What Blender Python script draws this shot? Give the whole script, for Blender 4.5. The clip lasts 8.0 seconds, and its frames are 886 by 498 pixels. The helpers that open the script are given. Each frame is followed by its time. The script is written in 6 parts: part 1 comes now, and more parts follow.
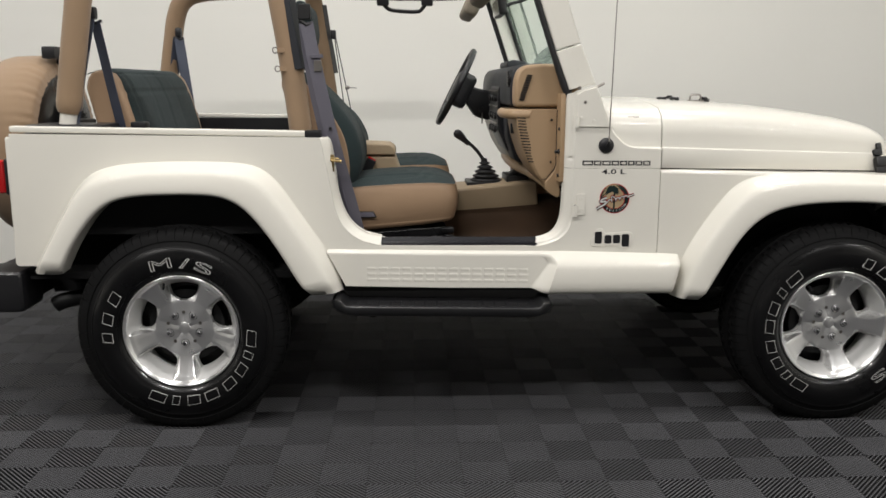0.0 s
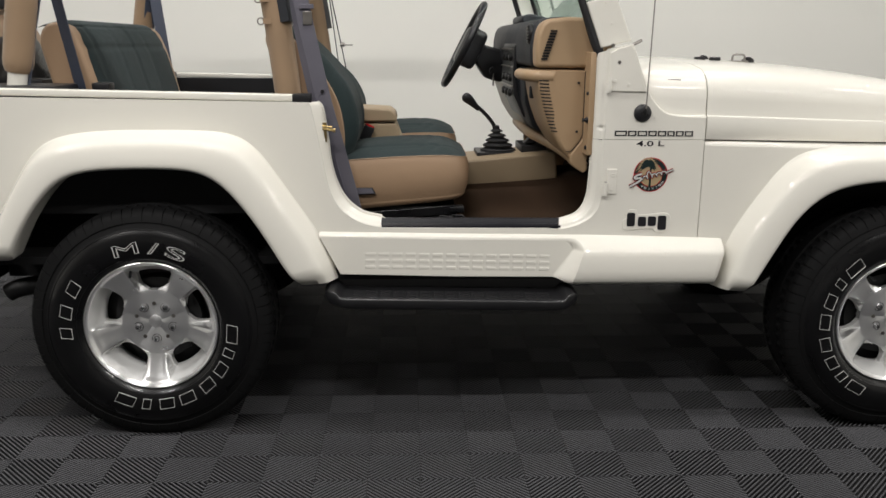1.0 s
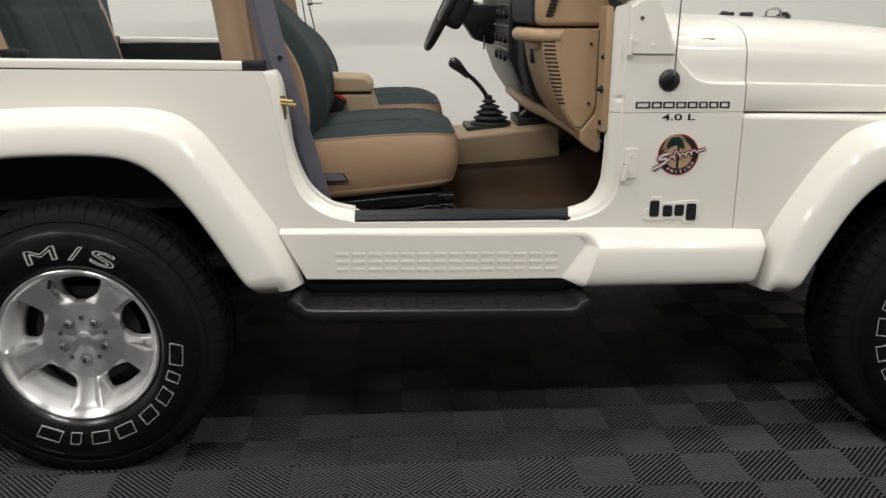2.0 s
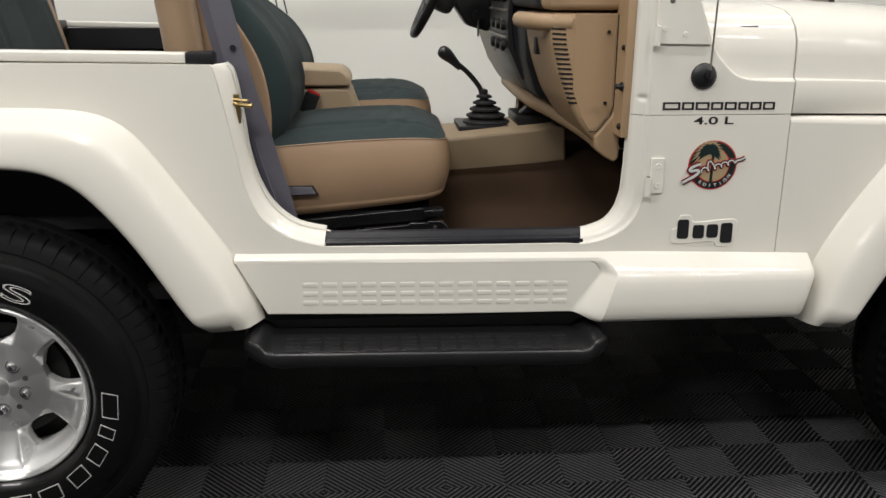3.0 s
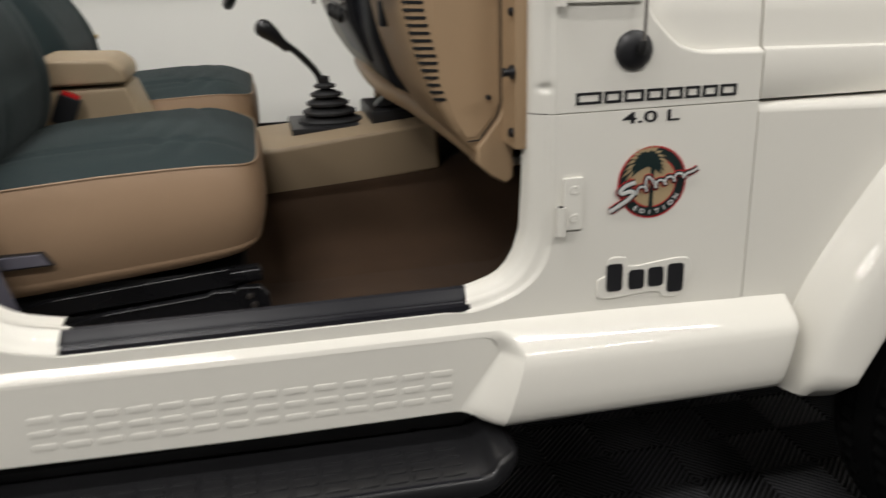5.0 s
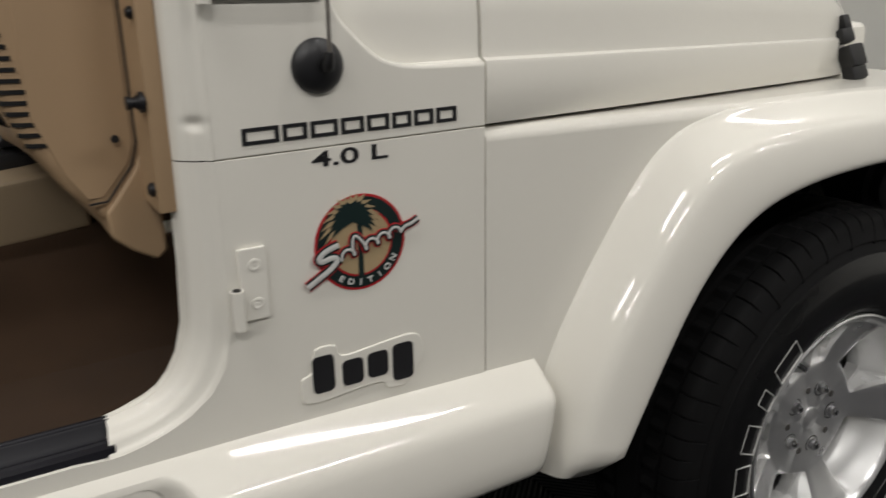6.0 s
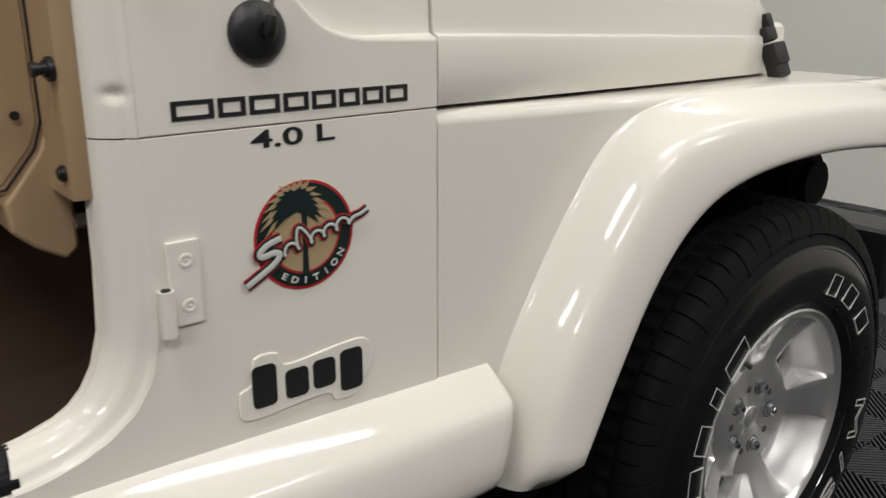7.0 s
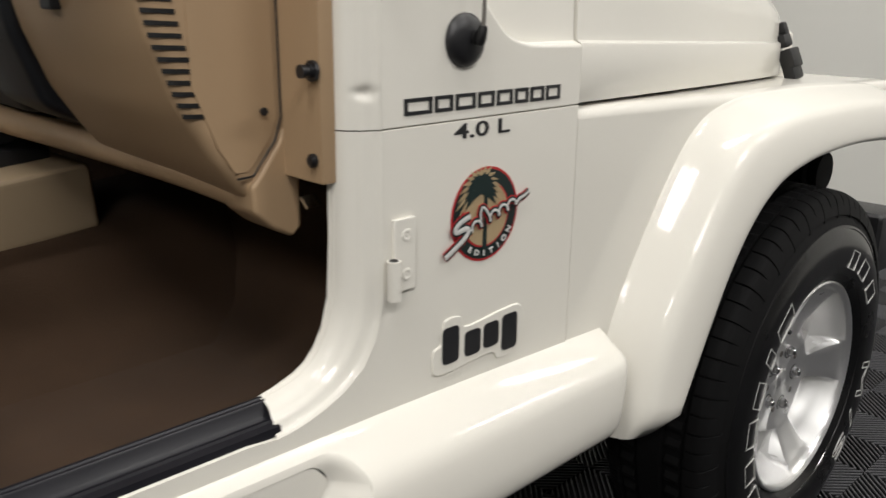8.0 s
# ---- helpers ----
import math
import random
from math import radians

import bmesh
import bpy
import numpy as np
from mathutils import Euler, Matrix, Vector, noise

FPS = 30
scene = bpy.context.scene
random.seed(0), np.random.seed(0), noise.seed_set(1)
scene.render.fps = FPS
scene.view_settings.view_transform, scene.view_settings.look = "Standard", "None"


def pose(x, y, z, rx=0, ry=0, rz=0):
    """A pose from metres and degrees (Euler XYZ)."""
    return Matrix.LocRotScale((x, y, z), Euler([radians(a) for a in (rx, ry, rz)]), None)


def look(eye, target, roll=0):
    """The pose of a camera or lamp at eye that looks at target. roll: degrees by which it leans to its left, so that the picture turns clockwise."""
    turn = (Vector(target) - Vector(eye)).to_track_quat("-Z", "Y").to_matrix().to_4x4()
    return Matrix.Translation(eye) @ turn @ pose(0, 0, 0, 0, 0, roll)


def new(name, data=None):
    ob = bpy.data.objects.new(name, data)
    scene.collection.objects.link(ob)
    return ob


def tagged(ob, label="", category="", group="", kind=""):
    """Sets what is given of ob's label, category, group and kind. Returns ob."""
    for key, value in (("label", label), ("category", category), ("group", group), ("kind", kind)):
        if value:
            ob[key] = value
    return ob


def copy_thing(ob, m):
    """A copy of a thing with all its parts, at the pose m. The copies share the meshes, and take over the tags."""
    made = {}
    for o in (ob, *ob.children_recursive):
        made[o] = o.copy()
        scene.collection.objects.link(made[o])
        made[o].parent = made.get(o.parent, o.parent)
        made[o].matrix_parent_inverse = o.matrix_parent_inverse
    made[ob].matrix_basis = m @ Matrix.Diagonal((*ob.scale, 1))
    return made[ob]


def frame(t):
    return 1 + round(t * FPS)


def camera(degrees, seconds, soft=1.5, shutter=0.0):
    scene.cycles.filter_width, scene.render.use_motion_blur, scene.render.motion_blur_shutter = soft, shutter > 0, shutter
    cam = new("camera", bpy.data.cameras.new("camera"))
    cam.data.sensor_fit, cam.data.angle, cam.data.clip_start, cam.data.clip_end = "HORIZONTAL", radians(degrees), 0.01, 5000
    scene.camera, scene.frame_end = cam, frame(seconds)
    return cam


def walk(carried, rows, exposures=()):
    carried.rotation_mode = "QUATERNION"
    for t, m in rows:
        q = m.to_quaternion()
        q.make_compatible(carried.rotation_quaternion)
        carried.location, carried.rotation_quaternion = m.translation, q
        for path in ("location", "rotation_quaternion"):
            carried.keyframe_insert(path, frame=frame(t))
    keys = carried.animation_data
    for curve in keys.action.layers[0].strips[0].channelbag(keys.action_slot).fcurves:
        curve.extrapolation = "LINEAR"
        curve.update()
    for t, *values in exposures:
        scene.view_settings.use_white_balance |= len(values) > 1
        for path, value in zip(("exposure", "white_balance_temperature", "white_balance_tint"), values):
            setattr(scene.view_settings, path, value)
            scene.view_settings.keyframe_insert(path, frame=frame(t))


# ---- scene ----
cam = camera(55.7, 8.0, shutter=0.4)
PATH = [
    (0, (0.825, -3.753, 1.231), (0.898, -1.792, 0.846), 0.1),
    (0.5, (0.816, -3.539, 1.23), (0.887, -1.59, 0.786), 0.6),
    (1, (0.798, -3.348, 1.221), (0.88, -1.407, 0.746), 0.4),
    (1.5, (0.79, -3.169, 1.205), (0.898, -1.243, 0.676), 0.2),
    (1.7, (0.796, -3.056, 1.201), (0.909, -1.134, 0.66), -0.0),
    (3, (0.837, -2.521, 1.189), (0.98, -0.615, 0.601), 0.1),
    (3.5, (0.836, -2.399, 1.183), (0.996, -0.502, 0.569), -0.3),
    (4, (0.838, -2.22, 1.166), (1.006, -0.333, 0.527), -0.4),
    (4.2, (0.863, -2.147, 1.155), (1.032, -0.258, 0.519), -0.6),
    (5.3, (1.0678, -1.75, 1.1432), (1.6502, 0.044, 0.4778), -1.7),
    (5.5, (1.1111, -1.6667, 1.1317), (1.8417, 0.0754, 0.4742), -1.4),
    (6, (1.1844, -1.5606, 1.1108), (2.1636, 0.061, 0.4708), -1.0),
    (6.5, (1.222, -1.486, 1.071), (2.347, 0.054, 0.469), -0.3),
    (7, (1.171, -1.464, 1.052), (2.37, 0.026, 0.467), 0.0),
    (7.5, (1.024, -1.423, 1.053), (2.324, -0.021, 0.466), 0.3),
    (8, (0.885, -1.395, 1.064), (2.221, -0.025, 0.482), 0.6),
]
walk(cam, [(t, look(eye, target, roll)) for t, eye, target, roll in PATH],
     exposures=((0, 0.0), (4.2, 0.0), (5.5, -0.33), (6.0, -0.47), (6.5, -0.44), (7.0, -0.26), (8.0, 0.0)))


# ---- light ----
world = bpy.data.worlds.new("showroom_air")
scene.world = world
world.use_nodes = True
world.node_tree.nodes["Background"].inputs[0].default_value = (1.0, 0.95, 0.88, 1)
world.node_tree.nodes["Background"].inputs[1].default_value = 0.12


def strip_light(x, y, z, length, width, watts):
    lamp = bpy.data.lights.new("ceiling_strip", "AREA")
    lamp.shape, lamp.size, lamp.size_y, lamp.energy = "RECTANGLE", length, width, watts
    lamp.color = (1.0, 0.97, 0.94)
    ob = new("ceiling_strip", lamp)
    ob.matrix_world = pose(x, y, z)
    return ob


for sy, watts in ((-3.2, 46), (-1.3, 23), (0.5, 21)):
    for sx, share in ((-2.15, 1.3), (0.25, 1.35), (2.65, 1.05), (4.9, 0.6)):
        strip_light(sx, sy, 3.35, 1.15, 0.10, watts * share)


# ---- materials ----
def material(name, base, rough=0.5, metal=0.0, vary=0.12, scale=6.0, grain=0.0, grain_scale=300.0, coat=0.0,
             rough_vary=0.08, weave=False, random_vary=0.0, sheen=0.0, spec=0.5):
    m = bpy.data.materials.new(name)
    m.use_nodes = True
    nt = m.node_tree
    n, l = nt.nodes, nt.links
    b = n["Principled BSDF"]
    b.inputs["Roughness"].default_value = rough
    b.inputs["Metallic"].default_value = metal
    b.inputs["Coat Weight"].default_value = coat
    b.inputs["Coat Roughness"].default_value = 0.035
    b.inputs["Sheen Weight"].default_value = sheen
    b.inputs["Specular IOR Level"].default_value = spec
    tc = n.new("ShaderNodeTexCoord")
    big = n.new("ShaderNodeTexNoise")
    big.inputs["Scale"].default_value = scale
    big.inputs["Detail"].default_value = 5
    l.new(tc.outputs["Object"], big.inputs["Vector"])
    mix = n.new("ShaderNodeMix")
    mix.data_type = "RGBA"
    mix.inputs["A"].default_value = (*[c * (1 - vary) for c in base], 1)
    mix.inputs["B"].default_value = (*[min(1, c * (1 + vary)) for c in base], 1)
    l.new(big.outputs["Fac"], mix.inputs["Factor"])
    out = mix.outputs["Result"]
    if random_vary:
        info = n.new("ShaderNodeObjectInfo")
        ramp = n.new("ShaderNodeMapRange")
        ramp.inputs["To Min"].default_value, ramp.inputs["To Max"].default_value = 1 - random_vary, 1 + random_vary
        l.new(info.outputs["Random"], ramp.inputs["Value"])
        hsv = n.new("ShaderNodeHueSaturation")
        l.new(ramp.outputs["Result"], hsv.inputs["Value"])
        l.new(out, hsv.inputs["Color"])
        out = hsv.outputs["Color"]
    l.new(out, b.inputs["Base Color"])
    rr = n.new("ShaderNodeMapRange")
    rr.inputs["To Min"].default_value, rr.inputs["To Max"].default_value = max(0, rough - rough_vary), min(1, rough + rough_vary)
    l.new(big.outputs["Fac"], rr.inputs["Value"])
    l.new(rr.outputs["Result"], b.inputs["Roughness"])
    if grain:
        if weave:
            fine = n.new("ShaderNodeTexVoronoi")
            fine.inputs["Scale"].default_value = grain_scale
            src = fine.outputs["Distance"]
        else:
            fine = n.new("ShaderNodeTexNoise")
            fine.inputs["Scale"].default_value = grain_scale
            fine.inputs["Detail"].default_value = 4
            src = fine.outputs["Fac"]
        l.new(tc.outputs["Object"], fine.inputs["Vector"])
        bump = n.new("ShaderNodeBump")
        bump.inputs["Strength"].default_value = grain
        bump.inputs["Distance"].default_value = 0.002
        l.new(src, bump.inputs["Height"])
        l.new(bump.outputs["Normal"], b.inputs["Normal"])
    return m


PAINT = material("white_paint", (0.745, 0.724, 0.658), 0.45, spec=0.15, vary=0.02, scale=3, coat=0.75, grain=0.02, grain_scale=90, rough_vary=0.03)
PAINT.node_tree.nodes["Principled BSDF"].inputs["Coat Roughness"].default_value = 0.065
PLASTIC = material("black_plastic", (0.011, 0.011, 0.0125), 0.40, vary=0.2, scale=9, grain=0.12, grain_scale=500)
SATIN = material("satin_black_metal", (0.0045, 0.0045, 0.005), 0.5, vary=0.25, scale=14, grain=0.05, grain_scale=200)
SLIDE = material("glossy_black_slide", (0.008, 0.008, 0.009), 0.28, vary=0.25, scale=14, grain=0.04, grain_scale=200)
SLIDEEDGE = material("worn_slide_edge", (0.055, 0.055, 0.058), 0.35, vary=0.3, scale=60)
STEPBLACK = material("step_plastic", (0.014, 0.014, 0.0152), 0.32, vary=0.2, scale=12, grain=0.06, grain_scale=400)
SILLBLACK = material("sill_black", (0.009, 0.009, 0.012), 0.34, spec=0.25, vary=0.2, scale=12, grain=0.03, grain_scale=300)
RUBBER = material("tyre_rubber", (0.0042, 0.0042, 0.0046), 0.30, spec=0.28, coat=0.35, vary=0.25, scale=7, grain=0.08, grain_scale=260, rough_vary=0.12)
TREAD = material("matte_tread_rubber", (0.0055, 0.0055, 0.0058), 0.7, spec=0.15, vary=0.3, scale=9, grain=0.1, grain_scale=260)
ALLOY = material("machined_alloy", (0.92, 0.92, 0.92), 0.30, 0.9, vary=0.05, scale=10, grain=0.02, grain_scale=400)
SILVER = material("silver_wheel_paint", (0.68, 0.68, 0.67), 0.36, 0.35, vary=0.06, scale=10)
_a = ALLOY.node_tree.nodes["Principled BSDF"]
_t = ALLOY.node_tree.nodes.new("ShaderNodeTangent")
_t.direction_type, _t.axis = "RADIAL", "Y"
_a.inputs["Anisotropic"].default_value = 0.85
_a.inputs["Anisotropic Rotation"].default_value = 0.25
ALLOY.node_tree.links.new(_t.outputs["Tangent"], _a.inputs["Tangent"])
CHROME = material("chrome", (0.7, 0.7, 0.7), 0.12, 1.0, vary=0.03, scale=20)
DARKCHROME = material("worn_dark_chrome", (0.33, 0.33, 0.34), 0.22, 1.0, vary=0.15, scale=40)
STEEL = material("dull_steel", (0.30, 0.28, 0.26), 0.4, 1.0, vary=0.2, scale=25)
GOLD = material("zinc_gold", (0.42, 0.31, 0.14), 0.35, 1.0, vary=0.2, scale=40)
TAN = material("tan_vinyl", (0.31, 0.205, 0.125), 0.55, vary=0.06, scale=8, grain=0.10, grain_scale=450)
TANDASH = material("tan_dash_plastic", (0.375, 0.257, 0.150), 0.5, vary=0.05, scale=6, grain=0.10, grain_scale=600)
TANTUNNEL = material("dull_tan_tunnel_plastic", (0.315, 0.238, 0.150), 0.55, vary=0.08, scale=6, grain=0.10, grain_scale=600)
TANCLOTH = material("tan_cover_cloth", (0.270, 0.180, 0.106), 0.75, vary=0.08, scale=10, grain=0.2, grain_scale=600, sheen=0.2)
GREEN = material("dark_green_cloth", (0.0068, 0.0185, 0.0195), 0.9, vary=0.18, scale=12, grain=0.30, grain_scale=550, weave=True, sheen=0.035)
CARPET = material("brown_carpet", (0.056, 0.0325, 0.0185), 0.95, vary=0.3, scale=11, grain=0.7, grain_scale=700, sheen=0.04, spec=0.2)
WORNTRIM = material("worn_grey_trim", (0.21, 0.175, 0.125), 0.42, vary=0.25, scale=30, grain=0.1, grain_scale=300)
VISORCLOTH = material("grey_tan_visor_cloth", (0.21, 0.180, 0.135), 0.75, vary=0.08, scale=14, grain=0.2, grain_scale=600)
BELT = material("grey_webbing", (0.105, 0.10, 0.125), 0.6, vary=0.1, scale=20, grain=0.3, grain_scale=900, weave=True)
NAVYBELT = material("navy_webbing", (0.045, 0.055, 0.085), 0.6, vary=0.1, scale=20, grain=0.3, grain_scale=900, weave=True)
DARKDASH = material("charcoal_dash_vinyl", (0.012, 0.014, 0.019), 0.55, vary=0.12, scale=8, grain=0.12, grain_scale=500)
RED = material("red_lens", (0.45, 0.01, 0.012), 0.12, vary=0.1, scale=30, coat=1.0)
REDTRIM = material("red_decal", (0.42, 0.015, 0.02), 0.4, vary=0.05)
DECAL = material("black_decal", (0.012, 0.012, 0.014), 0.4, vary=0.05)
DECALGREEN = material("dark_green_decal", (0.006, 0.018, 0.017), 0.4, vary=0.05)
DECALTAN = material("tan_decal", (0.40, 0.30, 0.17), 0.45, vary=0.05)
DECALSILVER = material("silver_decal", (0.55, 0.55, 0.53), 0.4, vary=0.05)
LETTER = material("raised_white_lettering", (0.52, 0.52, 0.50), 0.6, vary=0.1, scale=30)
WALLGREY = material("grey_wall_paint", (0.35, 0.346, 0.338), 0.75, vary=0.04, scale=0.8, grain=0.05, grain_scale=120)
CEILING = material("grey_ceiling_paint", (0.30, 0.298, 0.29), 0.85, vary=0.04, scale=0.8)
WALLPAINT = material("white_wall_paint", (0.825, 0.819, 0.772), 0.75, vary=0.02, scale=0.8, grain=0.05, grain_scale=120)
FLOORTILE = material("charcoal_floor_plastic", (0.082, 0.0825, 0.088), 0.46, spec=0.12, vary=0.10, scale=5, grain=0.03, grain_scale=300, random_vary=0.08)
# same plastic as the rib tops, darkened to paint shade on the rib sides
FLOORWALL = material("shaded_rib_sides", (0.022, 0.022, 0.0235), 0.50, spec=0.12, vary=0.1, scale=5)
# near black: the shade between the ribs is put into this colour
FLOORBASE = material("shade_black_subfloor", (0.006, 0.006, 0.006), 0.7, vary=0.1, scale=5)
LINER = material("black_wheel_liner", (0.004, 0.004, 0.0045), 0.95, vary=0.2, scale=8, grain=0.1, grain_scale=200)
GASKET = material("black_seal_rubber", (0.014, 0.014, 0.015), 0.6, vary=0.2, scale=20)

GLASS = bpy.data.materials.new("windshield_glass")
GLASS.use_nodes = True
_g = GLASS.node_tree.nodes["Principled BSDF"]
_g.inputs["Base Color"].default_value = (0.70, 0.87, 0.79, 1)
_g.inputs["Roughness"].default_value = 0.0
_g.inputs["IOR"].default_value = 1.5
_g.inputs["Transmission Weight"].default_value = 1.0


# ---- builders ----
def keep_flat(me):
    """Keeps large many-sided faces flat in shading, so that only their rolled edges turn."""
    flats = {}
    whole = sum(f.area for f in me.polygons)
    wide = {f.index for f in me.polygons if len(f.vertices) > 4 or (len(me.polygons) < 90 and f.area > 0.12 * whole)}
    for f in me.polygons:
        if f.index in wide:
            for v in f.vertices:
                if v not in flats or flats[v][0] < f.area:
                    flats[v] = (f.area, f.normal.copy())
    if not flats:
        return
    out = []
    for f in me.polygons:
        for li, v in zip(f.loop_indices, f.vertices):
            n = me.corner_normals[li].vector.copy()
            if f.index in wide:
                n = f.normal.copy()
            elif v in flats and n.dot(flats[v][1]) > 0.8:
                n = flats[v][1]
            out.append(n)
    me.normals_split_custom_set(out)


def mesh_object(name, bm, mat, parent=None, label="", sharp=32):
    bmesh.ops.recalc_face_normals(bm, faces=bm.faces)
    me = bpy.data.meshes.new(name)
    for f in bm.faces:
        f.smooth = len(f.verts) <= 4
    bm.to_mesh(me)
    bm.free()
    me.set_sharp_from_angle(angle=radians(sharp))
    keep_flat(me)
    me.materials.append(mat)
    ob = new(name, me)
    if parent is not None:
        ob.parent = parent
    if label:
        ob["label"] = label
    return ob


def part(name, bm, mat, parent, label="", sharp=32):
    return mesh_object(name, bm, mat, parent, label, sharp)


def holder(name, m=None, parent=None):
    e = new(name)
    e.empty_display_size = 0.1
    if parent is not None:
        e.parent = parent
    if m is not None:
        e.matrix_basis = m
    return e


def box(x0, x1, y0, y1, z0, z1, bevel=0.0, seg=2):
    bm = bmesh.new()
    bmesh.ops.create_cube(bm, size=1, matrix=Matrix.Translation(((x0 + x1) / 2, (y0 + y1) / 2, (z0 + z1) / 2)) @ Matrix.Diagonal((x1 - x0, y1 - y0, z1 - z0, 1)))
    if bevel:
        bmesh.ops.bevel(bm, geom=bm.edges[:], offset=bevel, segments=seg, profile=0.6, affect="EDGES")
    return bm


def join(*bms):
    out = bmesh.new()
    for b in bms:
        me = bpy.data.meshes.new("tmp")
        b.to_mesh(me)
        b.free()
        out.from_mesh(me)
        bpy.data.meshes.remove(me)
    return out


def move(bm, m):
    bmesh.ops.transform(bm, matrix=m, verts=bm.verts)
    return bm


def flip_y(bm):
    bmesh.ops.transform(bm, matrix=Matrix.Diagonal((1, -1, 1, 1)), verts=bm.verts)
    bmesh.ops.reverse_faces(bm, faces=bm.faces)
    return bm


def smooth_path(pts, n=8, closed=False):
    """Catmull-Rom through the points."""
    P = [Vector(p) for p in pts]
    out = []
    m = len(P)
    for i in range(m if closed else m - 1):
        if closed:
            a, b, c, d = P[(i - 1) % m], P[i], P[(i + 1) % m], P[(i + 2) % m]
        else:
            a, b, c, d = P[max(i - 1, 0)], P[i], P[i + 1], P[min(i + 2, m - 1)]
        for k in range(n):
            t = k / n
            out.append(0.5 * ((2 * b) + (c - a) * t + (2 * a - 5 * b + 4 * c - d) * t * t + (3 * b - a - 3 * c + d) * t ** 3))
    if not closed:
        out.append(P[-1])
    return out


def plate(outline, y0, y1, bevel=0.003, round_pts=(), round_radius=0.02, seg=2):
    """An outline of (x, z) points with depth from y0 (outer side) to y1. round_pts: indices of the points whose outer edge is rolled."""
    bm = bmesh.new()
    a = [bm.verts.new((x, y0, z)) for x, z in outline]
    b = [bm.verts.new((x, y1, z)) for x, z in outline]
    n = len(a)
    bm.faces.new(a)
    bm.faces.new(b[::-1])
    for i in range(n):
        bm.faces.new((a[i], b[i], b[(i + 1) % n], a[(i + 1) % n]))
    rs = set(round_pts)
    edges_r, edges_s = [], []
    for i in range(n):
        e = bm.edges.get((a[i], a[(i + 1) % n]))
        (edges_r if i in rs and (i + 1) % n in rs else edges_s).append(e)
    bmesh.ops.recalc_face_normals(bm, faces=bm.faces)
    if edges_r:
        bmesh.ops.bevel(bm, geom=edges_r, offset=round_radius, segments=4, profile=0.5, affect="EDGES", clamp_overlap=True)
    if bevel:
        ok = [e for e in edges_s if e.is_valid]
        bmesh.ops.bevel(bm, geom=ok, offset=bevel, segments=seg, profile=0.5, affect="EDGES", clamp_overlap=True)
    return bm


def tube(points, radius, seg=12, cap=True, flat=1.0):
    """A round bar along the points; radius may be a list. flat: its thickness across over its width."""
    P = [Vector(p) for p in points]
    R = radius if isinstance(radius, (list, tuple)) else [radius] * len(P)
    bm = bmesh.new()
    rings = []
    up = Vector((0.0, 0.0, 1.0))
    t0 = (P[1] - P[0]).normalized()
    if abs(t0.dot(up)) > 0.9:
        up = Vector((0, 1, 0))
    side = t0.cross(up).normalized()
    for i, p in enumerate(P):
        t = (P[min(i + 1, len(P) - 1)] - P[max(i - 1, 0)]).normalized()
        side = (side - t * side.dot(t)).normalized()
        other = t.cross(side)
        rings.append([bm.verts.new(p + (side * math.cos(k * math.tau / seg) + other * math.sin(k * math.tau / seg) * flat) * R[i]) for k in range(seg)])
    for u, v in zip(rings, rings[1:]):
        for k in range(seg):
            bm.faces.new((u[k], u[(k + 1) % seg], v[(k + 1) % seg], v[k]))
    if cap:
        bm.faces.new(rings[0][::-1])
        bm.faces.new(rings[-1])
    return bm


def strap(points, width, thick, across):
    """A flat band along the points; across: its width's direction."""
    P = [Vector(p) for p in points]
    w = Vector(across).normalized()
    bm = bmesh.new()
    rings = []
    for i, p in enumerate(P):
        t = (P[min(i + 1, len(P) - 1)] - P[max(i - 1, 0)]).normalized()
        s = (w - t * w.dot(t)).normalized()
        nrm = t.cross(s)
        rings.append([bm.verts.new(p + s * a * width / 2 + nrm * b * thick / 2) for a, b in ((-1, -1), (1, -1), (1, 1), (-1, 1))])
    for u, v in zip(rings, rings[1:]):
        for k in range(4):
            bm.faces.new((u[k], u[(k + 1) % 4], v[(k + 1) % 4], v[k]))
    bm.faces.new(rings[0][::-1])
    bm.faces.new(rings[-1])
    return bm


def lathe(profile, seg=48, wobble=None, steps=(0.0,)):
    """Turns (r, y) points about the y axis. wobble(j, i): what is added to the radius. steps: where the points lie within a run of len(steps)."""
    bm = bmesh.new()
    rings = []
    for j, (r, y) in enumerate(profile):
        ring = []
        for i in range(seg):
            a = math.tau * (i - i % len(steps) + steps[i % len(steps)] * len(steps)) / seg
            rr = max(1e-4, r + (wobble(j, i) if wobble else 0))
            ring.append(bm.verts.new((rr * math.cos(a), y, rr * math.sin(a))))
        rings.append(ring)
    for u, v in zip(rings, rings[1:]):
        for k in range(seg):
            bm.faces.new((u[k], u[(k + 1) % seg], v[(k + 1) % seg], v[k]))
    return bm


def grid(rows, cap=False):
    """A skin over rows of points."""
    bm = bmesh.new()
    vs = [[bm.verts.new(p) for p in r] for r in rows]
    for u, v in zip(vs, vs[1:]):
        for k in range(len(u) - 1):
            bm.faces.new((u[k], u[k + 1], v[k + 1], v[k]))
    if cap:
        for r in (vs[0], vs[-1]):
            bm.faces.new(r)
    return bm


